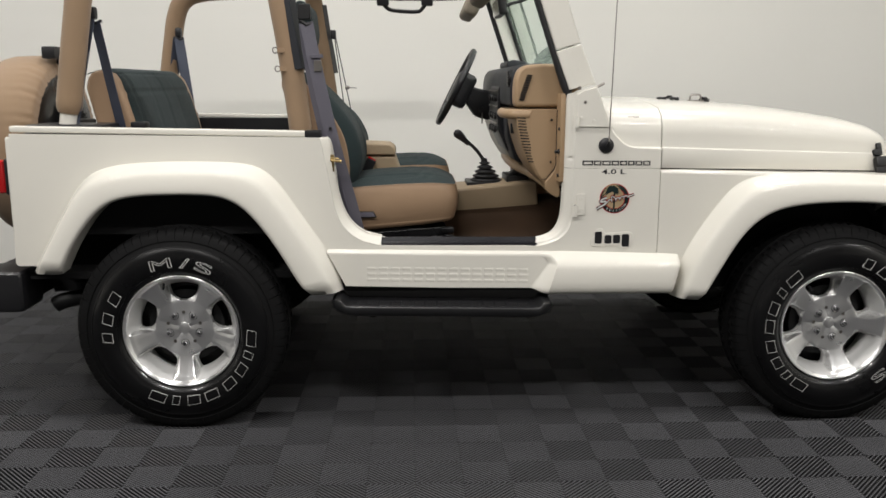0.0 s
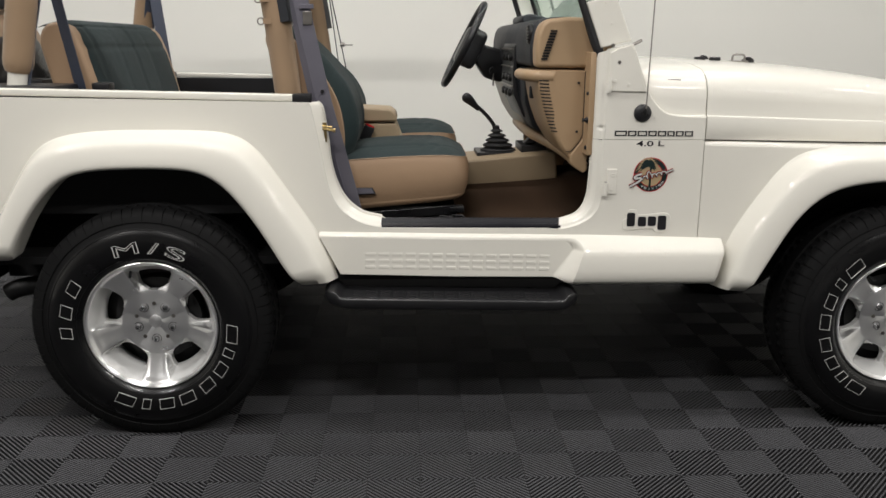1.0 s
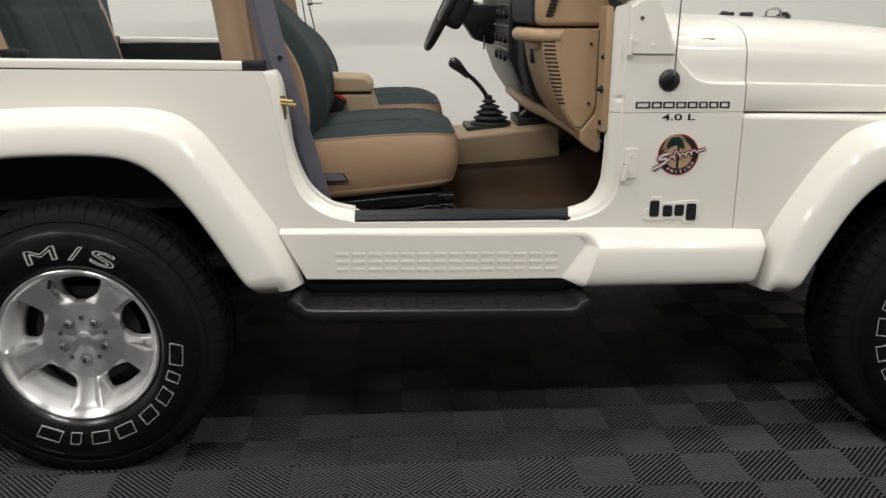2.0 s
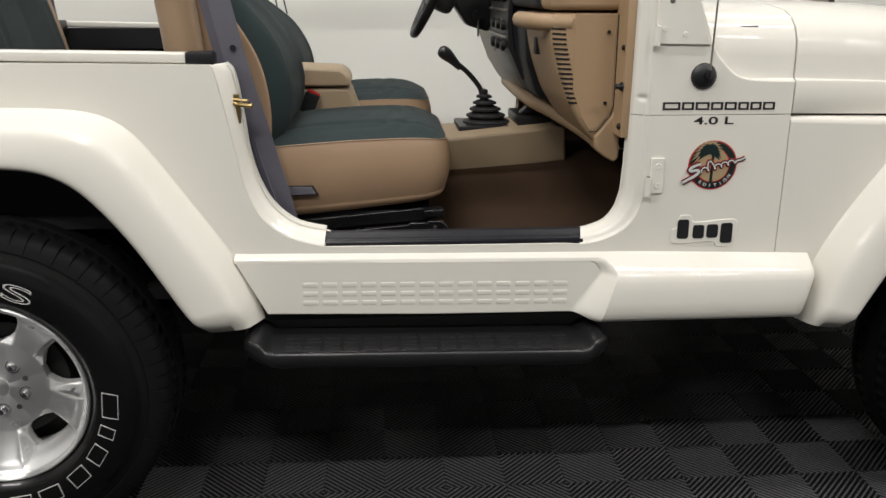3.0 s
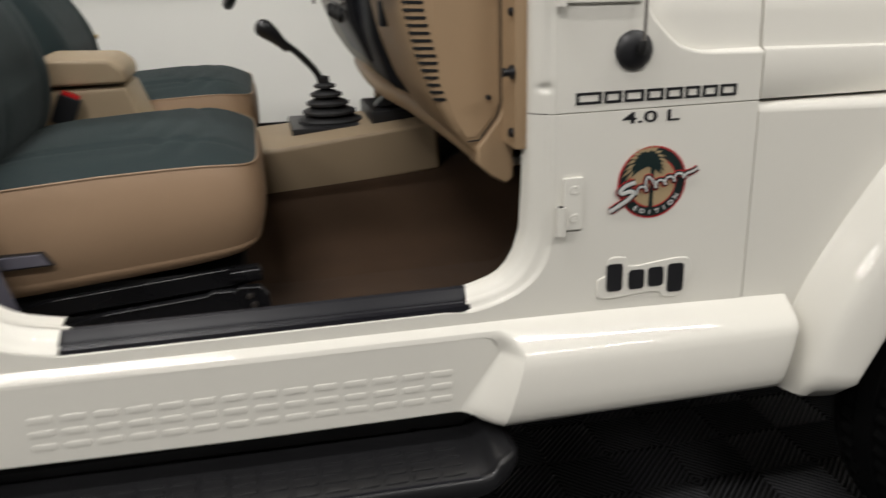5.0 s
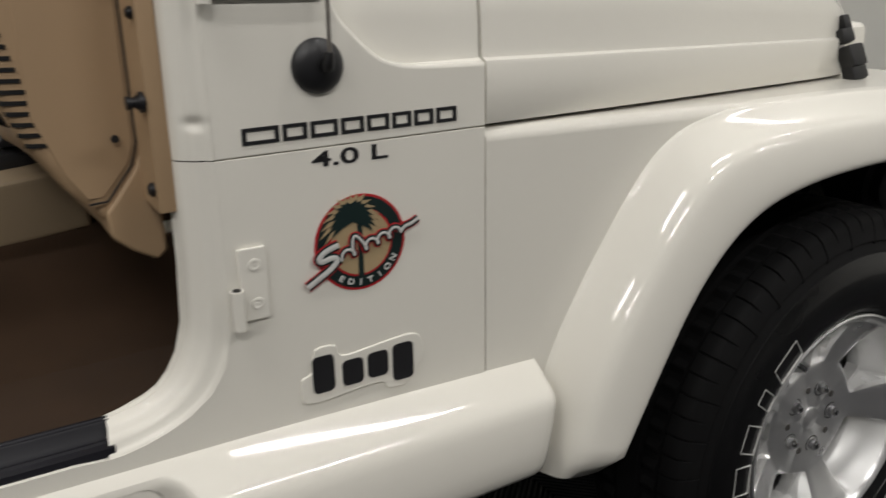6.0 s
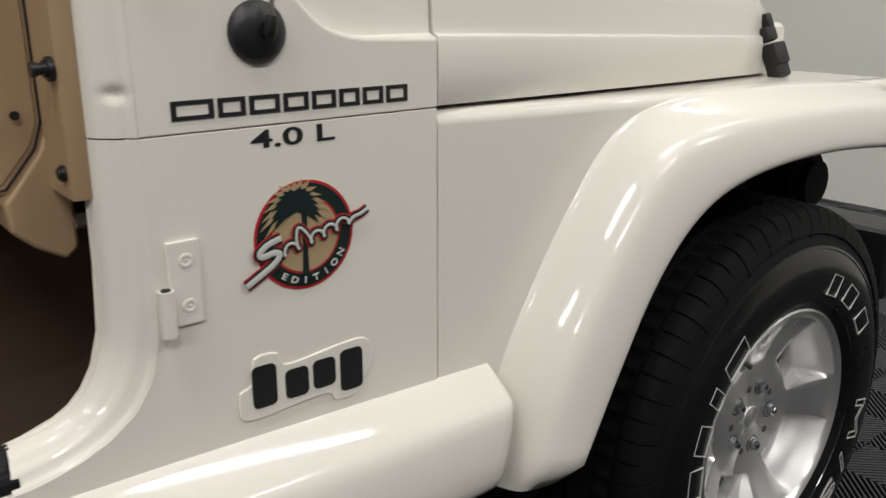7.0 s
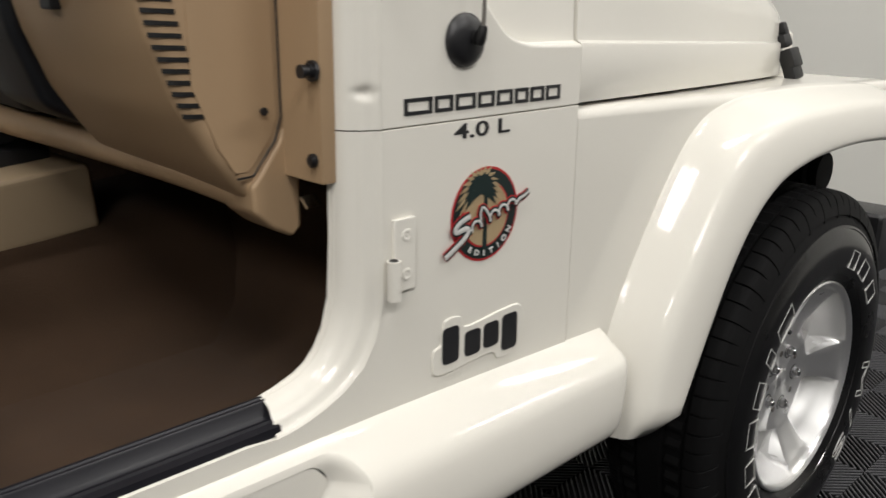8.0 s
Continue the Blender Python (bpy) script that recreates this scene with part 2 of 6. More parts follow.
def writing(text, size, outline=0.0, wide=1.0):
    """A word in the built-in font as a mesh in the x, z plane, centred, facing -y."""
    cu = bpy.data.curves.new("writing", "FONT")
    cu.body, cu.size, cu.align_x, cu.align_y = text, size, "CENTER", "CENTER"
    if outline:
        cu.fill_mode, cu.bevel_depth, cu.bevel_resolution = "NONE", outline, 0
    else:
        cu.extrude, cu.offset = 0.0006, size * 0.018
    ob = bpy.data.objects.new("writing", cu)
    scene.collection.objects.link(ob)
    dg = bpy.context.evaluated_depsgraph_get()
    me = bpy.data.meshes.new_from_object(ob.evaluated_get(dg))
    bm = bmesh.new()
    bm.from_mesh(me)
    bpy.data.objects.remove(ob)
    bpy.data.curves.remove(cu)
    bpy.data.meshes.remove(me)
    bmesh.ops.transform(bm, matrix=Matrix.Rotation(radians(90), 4, "X") @ Matrix.Diagonal((wide, 1, 1, 1)), verts=bm.verts)
    return bm


def cyl(x, y, z, r, depth, axis="Y", seg=20, bevel=0.0):
    bm = bmesh.new()
    rot = {"Y": Matrix.Rotation(radians(90), 4, "X"), "X": Matrix.Rotation(radians(90), 4, "Y"), "Z": Matrix.Identity(4)}[axis]
    bmesh.ops.create_cone(bm, cap_ends=True, segments=seg, radius1=r, radius2=r, depth=depth, matrix=Matrix.Translation((x, y, z)) @ rot)
    if bevel:
        bmesh.ops.bevel(bm, geom=[e for e in bm.edges if len(e.link_faces) == 2 and any(len(f.verts) > 4 for f in e.link_faces)], offset=bevel, segments=2, affect="EDGES")
    return bm


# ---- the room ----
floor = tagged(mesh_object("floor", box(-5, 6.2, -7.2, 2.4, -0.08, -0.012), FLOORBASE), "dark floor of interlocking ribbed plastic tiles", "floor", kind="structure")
WALLY = 2.05
for nm, bm in (("wall_north", box(-5.2, 6.4, WALLY, WALLY + 0.2, -0.08, 3.5)), ("wall_south", box(-5.2, 6.4, -7.4, -7.2, -0.08, 3.5)),
               ("wall_west", box(-5.2, -5.0, -7.2, WALLY, -0.08, 3.5)), ("wall_east", box(5.5, 5.7, -7.2, WALLY, -0.08, 3.5))):
    if nm == "wall_south":
        tagged(mesh_object(nm, bm, WALLGREY), "plain grey painted showroom wall", "wall", kind="structure")
    else:
        tagged(mesh_object(nm, bm, WALLPAINT), "plain smooth white painted showroom wall", "wall", kind="structure")
tagged(mesh_object("ceiling", box(-5.2, 6.4, -7.4, WALLY + 0.2, 3.5, 3.7), CEILING), "plain grey painted ceiling", "ceiling", kind="structure")

# ---- the car ----
car = tagged(holder("off_road_car"), "white open-top two-door off-road car with tan and green seats", "car")
B = 0.775

# body sides: lower tub side and upper cowl side, with the open door cut-out
# inner edge of the front door jamb
DOOR = [(1.277, 0.683), (1.291, 0.6858), (1.305, 0.6888), (1.319, 0.6935), (1.333, 0.7015), (1.3455, 0.7145), (1.357, 0.7345), (1.366, 0.766), (1.370, 0.83), (1.372, 0.9365)]
# rear door edge: fold of the outer skin, and the inner edge of the stepped jamb
FOLD = [(p.x, p.z) for p in smooth_path([(x, 0, z) for x, z in ((0.494, 1.047), (0.503, 1.034), (0.522, 0.944), (0.537, 0.863), (0.552, 0.788), (0.582, 0.724), (0.641, 0.680), (0.711, 0.661))], 6)]
INNER = [(p.x, p.z) for p in smooth_path([(x, 0, z) for x, z in ((0.522, 1.048), (0.538, 1.024), (0.551, 0.932), (0.559, 0.862), (0.577, 0.795), (0.606, 0.743), (0.653, 0.705), (0.714, 0.689))], 6)]
SKIN = FOLD + [(0.99, 0.659), (1.240, 0.658)]
STEP = [(1.271, 0.655), (1.286, 0.656), (1.307, 0.660), (1.330, 0.667), (1.354, 0.678), (1.378, 0.696), (1.395, 0.722), (1.404, 0.760), (1.405, 0.86), (1.405, 0.9365)]
ARCH_R = [(0.545, 0.56), (0.49, 0.60), (0.43, 0.69), (0.36, 0.80), (0.29, 0.885), (0.20, 0.915), (0.05, 0.922), (-0.13, 0.918), (-0.23, 0.89), (-0.31, 0.82), (-0.39, 0.70), (-0.455, 0.592)]
tub_side = [(-0.570, 1.060)] + SKIN + STEP + [(1.7172, 0.9365), (1.7172, 0.56)] + ARCH_R + [(-0.578, 0.592), (-0.588, 0.602)]
SWEEP = [(p.x, p.z) for p in smooth_path([(x, 0, z) for x, z in ((1.478, 1.226), (1.500, 1.172), (1.525, 1.108), (1.543, 1.068), (1.558, 1.050), (1.574, 1.034), (1.592, 1.021), (1.620, 1.0135), (1.66, 1.011), (1.7172, 1.0095))], 3)]
cowl_side = [(1.405, 0.9377), (1.405, 1.02), (1.405, 1.12), (1.405, 1.210)] + SWEEP + [(1.7172, 0.9377)]


def pressed(p, y):
    """Depth of the jamb, with the small dent pressed into it under the cowl."""
    return -y + 0.006 * math.exp(-((p.x - 1.393) / 0.0075) ** 2 - ((p.z - 0.973) / 0.0055) ** 2)


for flip in (False, True):
    def side(bm):
        return flip_y(bm) if flip else bm
    part("tub_side", side(plate(tub_side, -B, -B + 0.034, 0.0018, range(2, len(SKIN) + 1), 0.005)), PAINT, car)
    part("cowl_side", side(plate(cowl_side, -B, -B + 0.034, 0.0018, range(4, 4 + len(SWEEP)), 0.0055)), PAINT, car)
    # stepped door jamb between the outer skin and the opening
    for outer, inner in ((STEP, DOOR), ([(1.405, 0.9377), (1.405, 1.02), (1.405, 1.12), (1.405, 1.208)], [(1.372, 0.9377), (1.373, 1.02), (1.374, 1.12), (1.375, 1.197)])):
        n = 10 if outer is STEP else 40
        oc = smooth_path([(x, 0, z) for x, z in outer], n)
        ic = smooth_path([(x, 0, z) for x, z in inner], n)
        jamb = [[(a.lerp(b, f).x, pressed(a.lerp(b, f), yy), a.lerp(b, f).z) for a, b in zip(oc, ic)] for f, yy in
                ((-0.03, 0.765), (0.0, 0.7742), (0.05, 0.7738), (0.12, 0.7705), (0.20, 0.768), (0.36, 0.7665), (0.50, 0.7645), (0.58, 0.761), (0.66, 0.7585), (0.78, 0.756), (0.88, 0.7515), (0.96, 0.7455), (1.02, 0.734))]
        part("door_jamb", side(grid(jamb)), PAINT, car, sharp=60)
    rear = [[(a[0] + (b[0] - a[0]) * f, -yy, a[1] + (b[1] - a[1]) * f) for a, b in zip(FOLD, INNER)] for f, yy in
            ((-0.10, 0.760), (0.03, 0.7738), (0.10, 0.7722), (0.20, 0.7685), (0.34, 0.7640), (0.50, 0.7595), (0.66, 0.7540), (0.80, 0.7475), (0.92, 0.7400), (0.99, 0.7310), (1.01, 0.705))]
    part("rear_door_jamb", side(grid(rear)), PAINT, car, sharp=60)
    # inner door flange, one step inside the outer skin
    edge = INNER[1:] + [(0.76, 0.672), (1.240, 0.668)] + DOOR + [(1.371, 1.02), (1.373, 1.12), (1.374, 1.192)]
    rows = []
    s = 1 if flip else -1
    for off, yy in ((-0.03, 0.741), (-0.002, 0.741), (0.004, 0.738), (0.007, 0.728), (0.008, 0.717), (0.013, 0.711), (0.022, 0.709), (0.026, 0.705), (0.028, 0.694)):
        row = []
        for k, (x, z) in enumerate(edge):
            a, b = edge[max(k - 1, 0)], edge[min(k + 1, len(edge) - 1)]
            d = Vector((b[0] - a[0], b[1] - a[1])).normalized()
            o = off * 0.10 * (0.4 if x < 1.30 else 1.0)
            row.append((x - d.y * o, s * max(yy, 0.735 - 0.001 * (0.735 - yy)), z + d.x * o))
        rows.append(row)
    part("door_flange", grid(rows), PAINT, car, sharp=50)

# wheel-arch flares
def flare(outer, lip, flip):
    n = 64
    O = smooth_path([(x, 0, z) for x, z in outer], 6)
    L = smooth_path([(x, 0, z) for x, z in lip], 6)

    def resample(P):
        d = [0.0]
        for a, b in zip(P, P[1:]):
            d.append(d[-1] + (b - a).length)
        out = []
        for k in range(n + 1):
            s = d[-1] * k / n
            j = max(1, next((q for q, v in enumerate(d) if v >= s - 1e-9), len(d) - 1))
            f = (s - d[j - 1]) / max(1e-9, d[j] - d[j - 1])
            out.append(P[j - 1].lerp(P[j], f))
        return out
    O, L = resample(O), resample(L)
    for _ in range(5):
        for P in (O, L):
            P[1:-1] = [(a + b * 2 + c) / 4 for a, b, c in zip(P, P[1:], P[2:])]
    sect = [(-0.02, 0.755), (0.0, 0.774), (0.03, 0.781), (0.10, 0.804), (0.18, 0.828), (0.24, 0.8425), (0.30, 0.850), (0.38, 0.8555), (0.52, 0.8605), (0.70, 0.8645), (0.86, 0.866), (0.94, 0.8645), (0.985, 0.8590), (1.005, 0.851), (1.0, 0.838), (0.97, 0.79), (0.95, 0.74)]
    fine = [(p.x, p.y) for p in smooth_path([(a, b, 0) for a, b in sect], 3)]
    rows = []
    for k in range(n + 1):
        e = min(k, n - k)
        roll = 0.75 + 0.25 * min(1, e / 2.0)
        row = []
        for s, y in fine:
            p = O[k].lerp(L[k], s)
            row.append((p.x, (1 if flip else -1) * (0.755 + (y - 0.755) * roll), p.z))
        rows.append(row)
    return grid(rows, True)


OUT_R = [(-0.525, 0.574), (-0.487, 0.643), (-0.447, 0.712), (-0.368, 0.848), (-0.312, 0.917), (-0.244, 0.946), (-0.14, 0.960), (0.015, 0.965), (0.160, 0.963), (0.235, 0.959), (0.290, 0.946), (0.336, 0.911), (0.385, 0.842), (0.447, 0.750), (0.508, 0.660), (0.546, 0.590), (0.574, 0.497)]
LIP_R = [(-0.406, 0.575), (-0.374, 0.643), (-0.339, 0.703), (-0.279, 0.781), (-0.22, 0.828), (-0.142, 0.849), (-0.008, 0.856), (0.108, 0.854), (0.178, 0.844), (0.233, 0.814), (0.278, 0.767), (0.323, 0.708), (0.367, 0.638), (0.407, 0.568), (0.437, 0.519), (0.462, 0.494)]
OUT_F = [(1.780, 0.468), (1.796, 0.545), (1.816, 0.615), (1.862, 0.700), (1.915, 0.780), (1.963, 0.845), (2.005, 0.885), (2.055, 0.906), (2.12, 0.914), (2.20, 0.918), (2.40, 0.916), (2.60, 0.906), (2.72, 0.894), (2.79, 0.85)]
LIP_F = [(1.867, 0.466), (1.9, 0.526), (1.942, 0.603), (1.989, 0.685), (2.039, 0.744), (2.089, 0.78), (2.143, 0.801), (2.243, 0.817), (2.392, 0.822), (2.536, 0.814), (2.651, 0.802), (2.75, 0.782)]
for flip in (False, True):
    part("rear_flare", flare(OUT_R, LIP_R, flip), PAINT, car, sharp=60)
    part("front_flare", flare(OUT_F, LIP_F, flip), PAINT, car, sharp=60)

# tread panel below the door, with rows of raised pads, and the bulged moulding ahead of it
PANEL = [(0.518, 0.638), (1.0, 0.6285), (1.285, 0.6245), (1.305, 0.616), (1.318, 0.600), (1.325, 0.575), (1.318, 0.522), (1.311, 0.488), (1.292, 0.498), (1.270, 0.5015), (0.944, 0.504), (0.583, 0.513)]


SEC = [(0.626, 0.770), (0.6245, 0.776), (0.620, 0.785), (0.614, 0.796), (0.608, 0.807), (0.602, 0.817), (0.596, 0.8245), (0.589, 0.8295), (0.578, 0.8325), (0.560, 0.8352), (0.535, 0.8375), (0.512, 0.8375), (0.500, 0.8345), (0.491, 0.828), (0.486, 0.816), (0.484, 0.795), (0.484, 0.765)]
SHELF = ((0.50, 0.6505), (0.58, 0.6495), (1.0, 0.6425), (1.29, 0.639), (1.41, 0.6375), (1.53, 0.634), (1.66, 0.630), (1.80, 0.6245))


def between(table, v):
    """Straight-line reading of a table of pairs, first column rising."""
    for (a, p), (b, q) in zip(table, table[1:]):
        if v <= b:
            return p + (q - p) * max(0.0, v - a) / (b - a)
    return table[-1][1]


def sill_section(x):
    """The section of the rocker cladding at x: its upper edge follows the body."""
    top = between(SHELF, x)
    return [(z if z < 0.589 else 0.589 + (z - 0.589) * (top - 0.589) / 0.037, y) for z, y in SEC]


def sill_depth(x, z):
    return between([p for p in sill_section(x)[:15]][::-1], z)


def crest_x(z):
    return 1.346 - 0.034 * max(0.0, 0.596 - z) / 0.105


def cladding_end():
    """The shelf over the tread panel, its rim, and the hollow sweep out to the rocker moulding."""
    rim, foot = [], []
    for q in range(31):
        u = q / 30
        x = 0.52 + 0.794 * u
        rim.append((x, between(SHELF, x) - 0.0105))
        xi = 0.52 + 0.770 * u
        foot.append((xi, between(SHELF, xi) - 0.0185))
    z0, zi = rim[-1][1], foot[-1][1]
    for q in range(1, 17):
        a = radians(90 * q / 16)
        rim.append((1.314 + 0.032 * math.sin(a), z0 - 0.034 * (1 - math.cos(a))))
        foot.append((1.290 + 0.027 * math.sin(a), zi - 0.027 * (1 - math.cos(a))))
    zr, zf = rim[-1][1], foot[-1][1]
    shelf = []
    for x, z in rim:
        top = between(SHELF, x)
        shelf.append([(x, -sill_depth(x, top + (z - top) * k / 12), top + (z - top) * k / 12) for k in range(13)])
    for q in range(1, 19):
        u = q / 18
        z = zr + (0.487 - zr) * u
        rim.append((crest_x(z), z))
        foot.append((1.317 - 0.066 * u, zf + (0.5035 - zf) * u))
    sweep = []
    for (x0, z0), (x1, z1) in zip(rim, foot):
        y0 = sill_depth(x0, z0)
        row = []
        for k in range(15):
            u = 1 - k / 14
            f = 0.45 * u ** 2 + 0.55 * u * u * (3 - 2 * u)
            row.append((x1 + (x0 - x1) * u, -(0.7903 + (y0 - 0.7903) * f), z1 + (z0 - z1) * u * u * (3 - 2 * u)))
        sweep.append(row)
    sweep.append([(x, -0.755, z) for x, y, z in sweep[-1]])
    return join(grid(shelf), grid(sweep))


def panel_at(u, row):
    """A place on the tread panel: u along, row counted from the lowest."""
    return u, 0.5375 + row * 0.0208 - 0.016 * (u - 0.678)


for flip in (False, True):
    s = 1 if flip else -1
    bm = plate(PANEL, -0.790, -0.750, 0.004)
    bm = join(bm, cladding_end())
    tread = part("tread_panel", flip_y(bm) if flip else bm, PAINT, car, sharp=40)
    pad = None
    for r in range(3):
        for c in range(14):
            u, z = panel_at(0.678 + c * 0.0423, r)
            if pad is None:
                pm = box(-0.0170, 0.0170, -0.004, 0.004, -0.0062, 0.0062, 0.0036, 3)
                pad = part("pad", pm, PAINT, tread)
                pad.location = (u, s * 0.7869, z)
            else:
                q = pad.copy()
                scene.collection.objects.link(q)
                q.location = (u, s * 0.7869, z)
    # moulding from the crest to its rounded front end
    rows = []
    for d in (0.0, 0.01, 0.05):
        rows.append([(crest_x(z) + d, s * y, z) for z, y in sill_section(1.346 + d)])
    for x, k in ((1.50, 1.0), (1.62, 1.0), (1.74, 1.0), (1.775, 1.0), (1.785, 0.985), (1.792, 0.93), (1.795, 0.80), (1.796, 0.3)):
        lean = 0.0 if x < 1.73 else 0.26
        rows.append([(x - max(0.0, 0.592 - z) * lean, s * (0.772 + (y - 0.772) * k), z) for z, y in sill_section(x)])
    part("rocker_moulding", grid(rows, True), PAINT, car, sharp=50)

# fenders
for flip in (False, True):
    outl = [(1.7195, 0.9335), (2.10, 0.922), (2.80, 0.900), (2.80, 0.86), (2.55, 0.85), (2.25, 0.855), (2.12, 0.825), (2.03, 0.765), (1.96, 0.66), (1.88, 0.52), (1.86, 0.50), (1.7195, 0.50)]
    bm = plate(outl, -0.7738, -0.735, 0.0018, (0, 1, 2), 0.016)
    shelf = grid([[(x, -0.745, 0.9330 - 0.032 * (x - 1.72) / 1.08), (x, -0.55, 0.9335 - 0.032 * (x - 1.72) / 1.08), (x, -0.55, 0.92 - 0.032 * (x - 1.72) / 1.08), (x, -0.745, 0.917 - 0.032 * (x - 1.72) / 1.08)] for x in (1.7205, 2.0, 2.4, 2.8)], True)
    bm = join(bm, shelf)
    part("fender", flip_y(bm) if flip else bm, PAINT, car)

    b = box(2.770, 2.798, -0.770, -0.585, 0.80, 0.893, 0.008, 3)
    part("fender_front", flip_y(b) if flip else b, PAINT, car)

# bonnet and cowl skins
STATIONS = [(1.7215, 0.772, 1.178), (1.82, 0.757, 1.176), (1.95, 0.737, 1.171), (2.10, 0.713, 1.162), (2.25, 0.688, 1.149), (2.40, 0.662, 1.131), (2.50, 0.644, 1.116), (2.57, 0.629, 1.098), (2.62, 0.611, 1.075), (2.65, 0.59, 1.045), (2.665, 0.56, 1.005)]


def bonnet_row(x, w, top, foot):
    c = 1.0125 - 0.034 * max(0, x - 1.72) / 0.88
    h = top - c
    half = [(w - 0.02, foot), (w - 0.002, foot), (w, foot + 0.004), (w, c - 0.0075), (w - 0.0015, c - 0.003), (w - 0.0075, c), (w - 0.0085, c + 0.0055), (w - 0.010, c + 0.28 * h), (w - 0.014, c + 0.46 * h), (w - 0.030, c + 0.64 * h),
            (w - 0.052, c + 0.75 * h), (w - 0.085, c + 0.83 * h), (w - 0.2, c + 0.92 * h), (w - 0.42, c + 0.98 * h), (0.12, top), (0, top)]
    return [(x, -y, z) for y, z in half] + [(x, y, z) for y, z in half[-2::-1]]


rows = [bonnet_row(*s, 0.9385 - 0.030 * (s[0] - 1.72)) for s in STATIONS]
part("bonnet", grid(rows, True), PAINT, car, sharp=40)
rows = [bonnet_row(x, 0.7690, 1.178 + (0.006 if x < 1.6 else 0), 0.945) for x in (1.43, 1.50, 1.56, 1.64, 1.7185)]
part("cowl", grid(rows, True), PAINT, car, sharp=40)
# grille front closing the nose
part("grille", box(2.64, 2.70, -0.60, 0.60, 0.55, 1.0, 0.02, 3), PAINT, car)
# bonnet latches
for flip in (False, True):
    s = 1 if flip else -1
    latch = holder("bonnet_latch", parent=car)
    tilt = Matrix.Translation((2.598, s * 0.652, 0.908)) @ Matrix.Rotation(radians(22 * s), 4, "X")
    for nm, b in (("latch_base", box(-0.020, 0.024, -0.012, 0.012, 0.922, 0.952, 0.006)), ("latch_strap", box(-0.020, 0.022, -0.018, 0.012, 0.945, 0.985, 0.006)),
                  ("latch_hook", box(-0.022, 0.012, -0.014, 0.010, 0.989, 1.016, 0.007)), ("latch_pull", box(-0.006, 0.014, -0.012, 0.006, 1.010, 1.040, 0.006))):
        part(nm, move(b, tilt @ Matrix.Rotation(radians(-4), 4, "Y") @ Matrix.Translation((0, 0, -0.925))), SATIN, latch)
# windscreen rests and tie-down loop on the bonnet
for y in (-0.24, 0.24):
    part("windscreen_rest", join(cyl(2.045, y, 1.166, 0.022, 0.022, "Z", 16, 0.004), cyl(2.045, y, 1.176, 0.014, 0.012, "Z", 16, 0.003)), PLASTIC, car, "black rubber windscreen rest")
part("tie_down_loop", join(tube(smooth_path([(1.975, -0.27, 1.166), (1.978, -0.27, 1.188), (1.998, -0.27, 1.192), (2.018, -0.27, 1.188), (2.021, -0.27, 1.166)], 5), 0.004, 8), box(1.965, 2.03, -0.285, -0.255, 1.163, 1.170, 0.002)), STEEL, car, "steel tie-down loop")
for x, y in ((1.865, -0.24), (1.90, -0.30)):
    part("washer_nozzle", box(x - 0.018, x + 0.018, y - 0.012, y + 0.012, 1.168, 1.182, 0.004), PLASTIC, car)

# tail, floor pan, inner tub
part("tailgate", box(-0.592, -0.565, -0.72, 0.72, 0.60, 1.05, 0.006), PAINT, car)
for flip in (False, True):
    bm = join(box(-0.590, -0.556, -0.772, -0.70, 0.602, 1.050, 0.012, 3))
    part("rear_corner", flip_y(bm) if flip else bm, PAINT, car)
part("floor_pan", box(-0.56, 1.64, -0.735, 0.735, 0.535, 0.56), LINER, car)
part("carpet", box(0.60, 1.62, -0.73, 0.73, 0.562, 0.575, 0.004), CARPET, car, "brown floor carpet")
part("toe_board", grid([[(p.x, y, p.z) for y in (-0.738, -0.35, 0.0, 0.35, 0.738)] for p in smooth_path([(1.30, 0, 0.568), (1.46, 0, 0.580), (1.545, 0, 0.63), (1.585, 0, 0.74), (1.594, 0, 0.90), (1.597, 0, 1.10)], 6)]), CARPET, car, sharp=60)
part("rear_floor", box(-0.56, 0.60, -0.56, 0.56, 0.66, 0.70), SATIN, car)
part("bulkhead", box(1.60, 1.64, -0.74, 0.74, 0.50, 1.12), SATIN, car)
for flip in (False, True):
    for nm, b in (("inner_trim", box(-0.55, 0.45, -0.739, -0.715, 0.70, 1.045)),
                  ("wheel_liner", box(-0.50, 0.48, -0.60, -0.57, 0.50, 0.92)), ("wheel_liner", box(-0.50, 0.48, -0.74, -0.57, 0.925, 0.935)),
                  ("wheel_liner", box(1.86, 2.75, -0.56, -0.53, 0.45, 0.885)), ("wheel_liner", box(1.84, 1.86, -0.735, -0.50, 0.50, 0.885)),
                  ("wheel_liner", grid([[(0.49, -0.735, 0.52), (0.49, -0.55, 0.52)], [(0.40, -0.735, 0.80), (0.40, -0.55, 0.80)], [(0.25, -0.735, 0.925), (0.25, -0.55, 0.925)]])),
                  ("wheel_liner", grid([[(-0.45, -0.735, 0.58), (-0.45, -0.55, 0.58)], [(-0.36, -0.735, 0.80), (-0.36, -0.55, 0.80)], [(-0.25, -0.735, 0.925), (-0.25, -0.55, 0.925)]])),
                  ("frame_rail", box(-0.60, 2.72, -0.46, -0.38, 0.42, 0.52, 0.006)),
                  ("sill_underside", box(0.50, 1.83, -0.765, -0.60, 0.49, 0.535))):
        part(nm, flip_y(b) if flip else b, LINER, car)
part("axle", join(tube([(0, -0.62, 0.365), (0, 0.62, 0.365)], 0.04), cyl(0, 0.0, 0.365, 0.13, 0.16, "X", 20, 0.03)), SATIN, car)
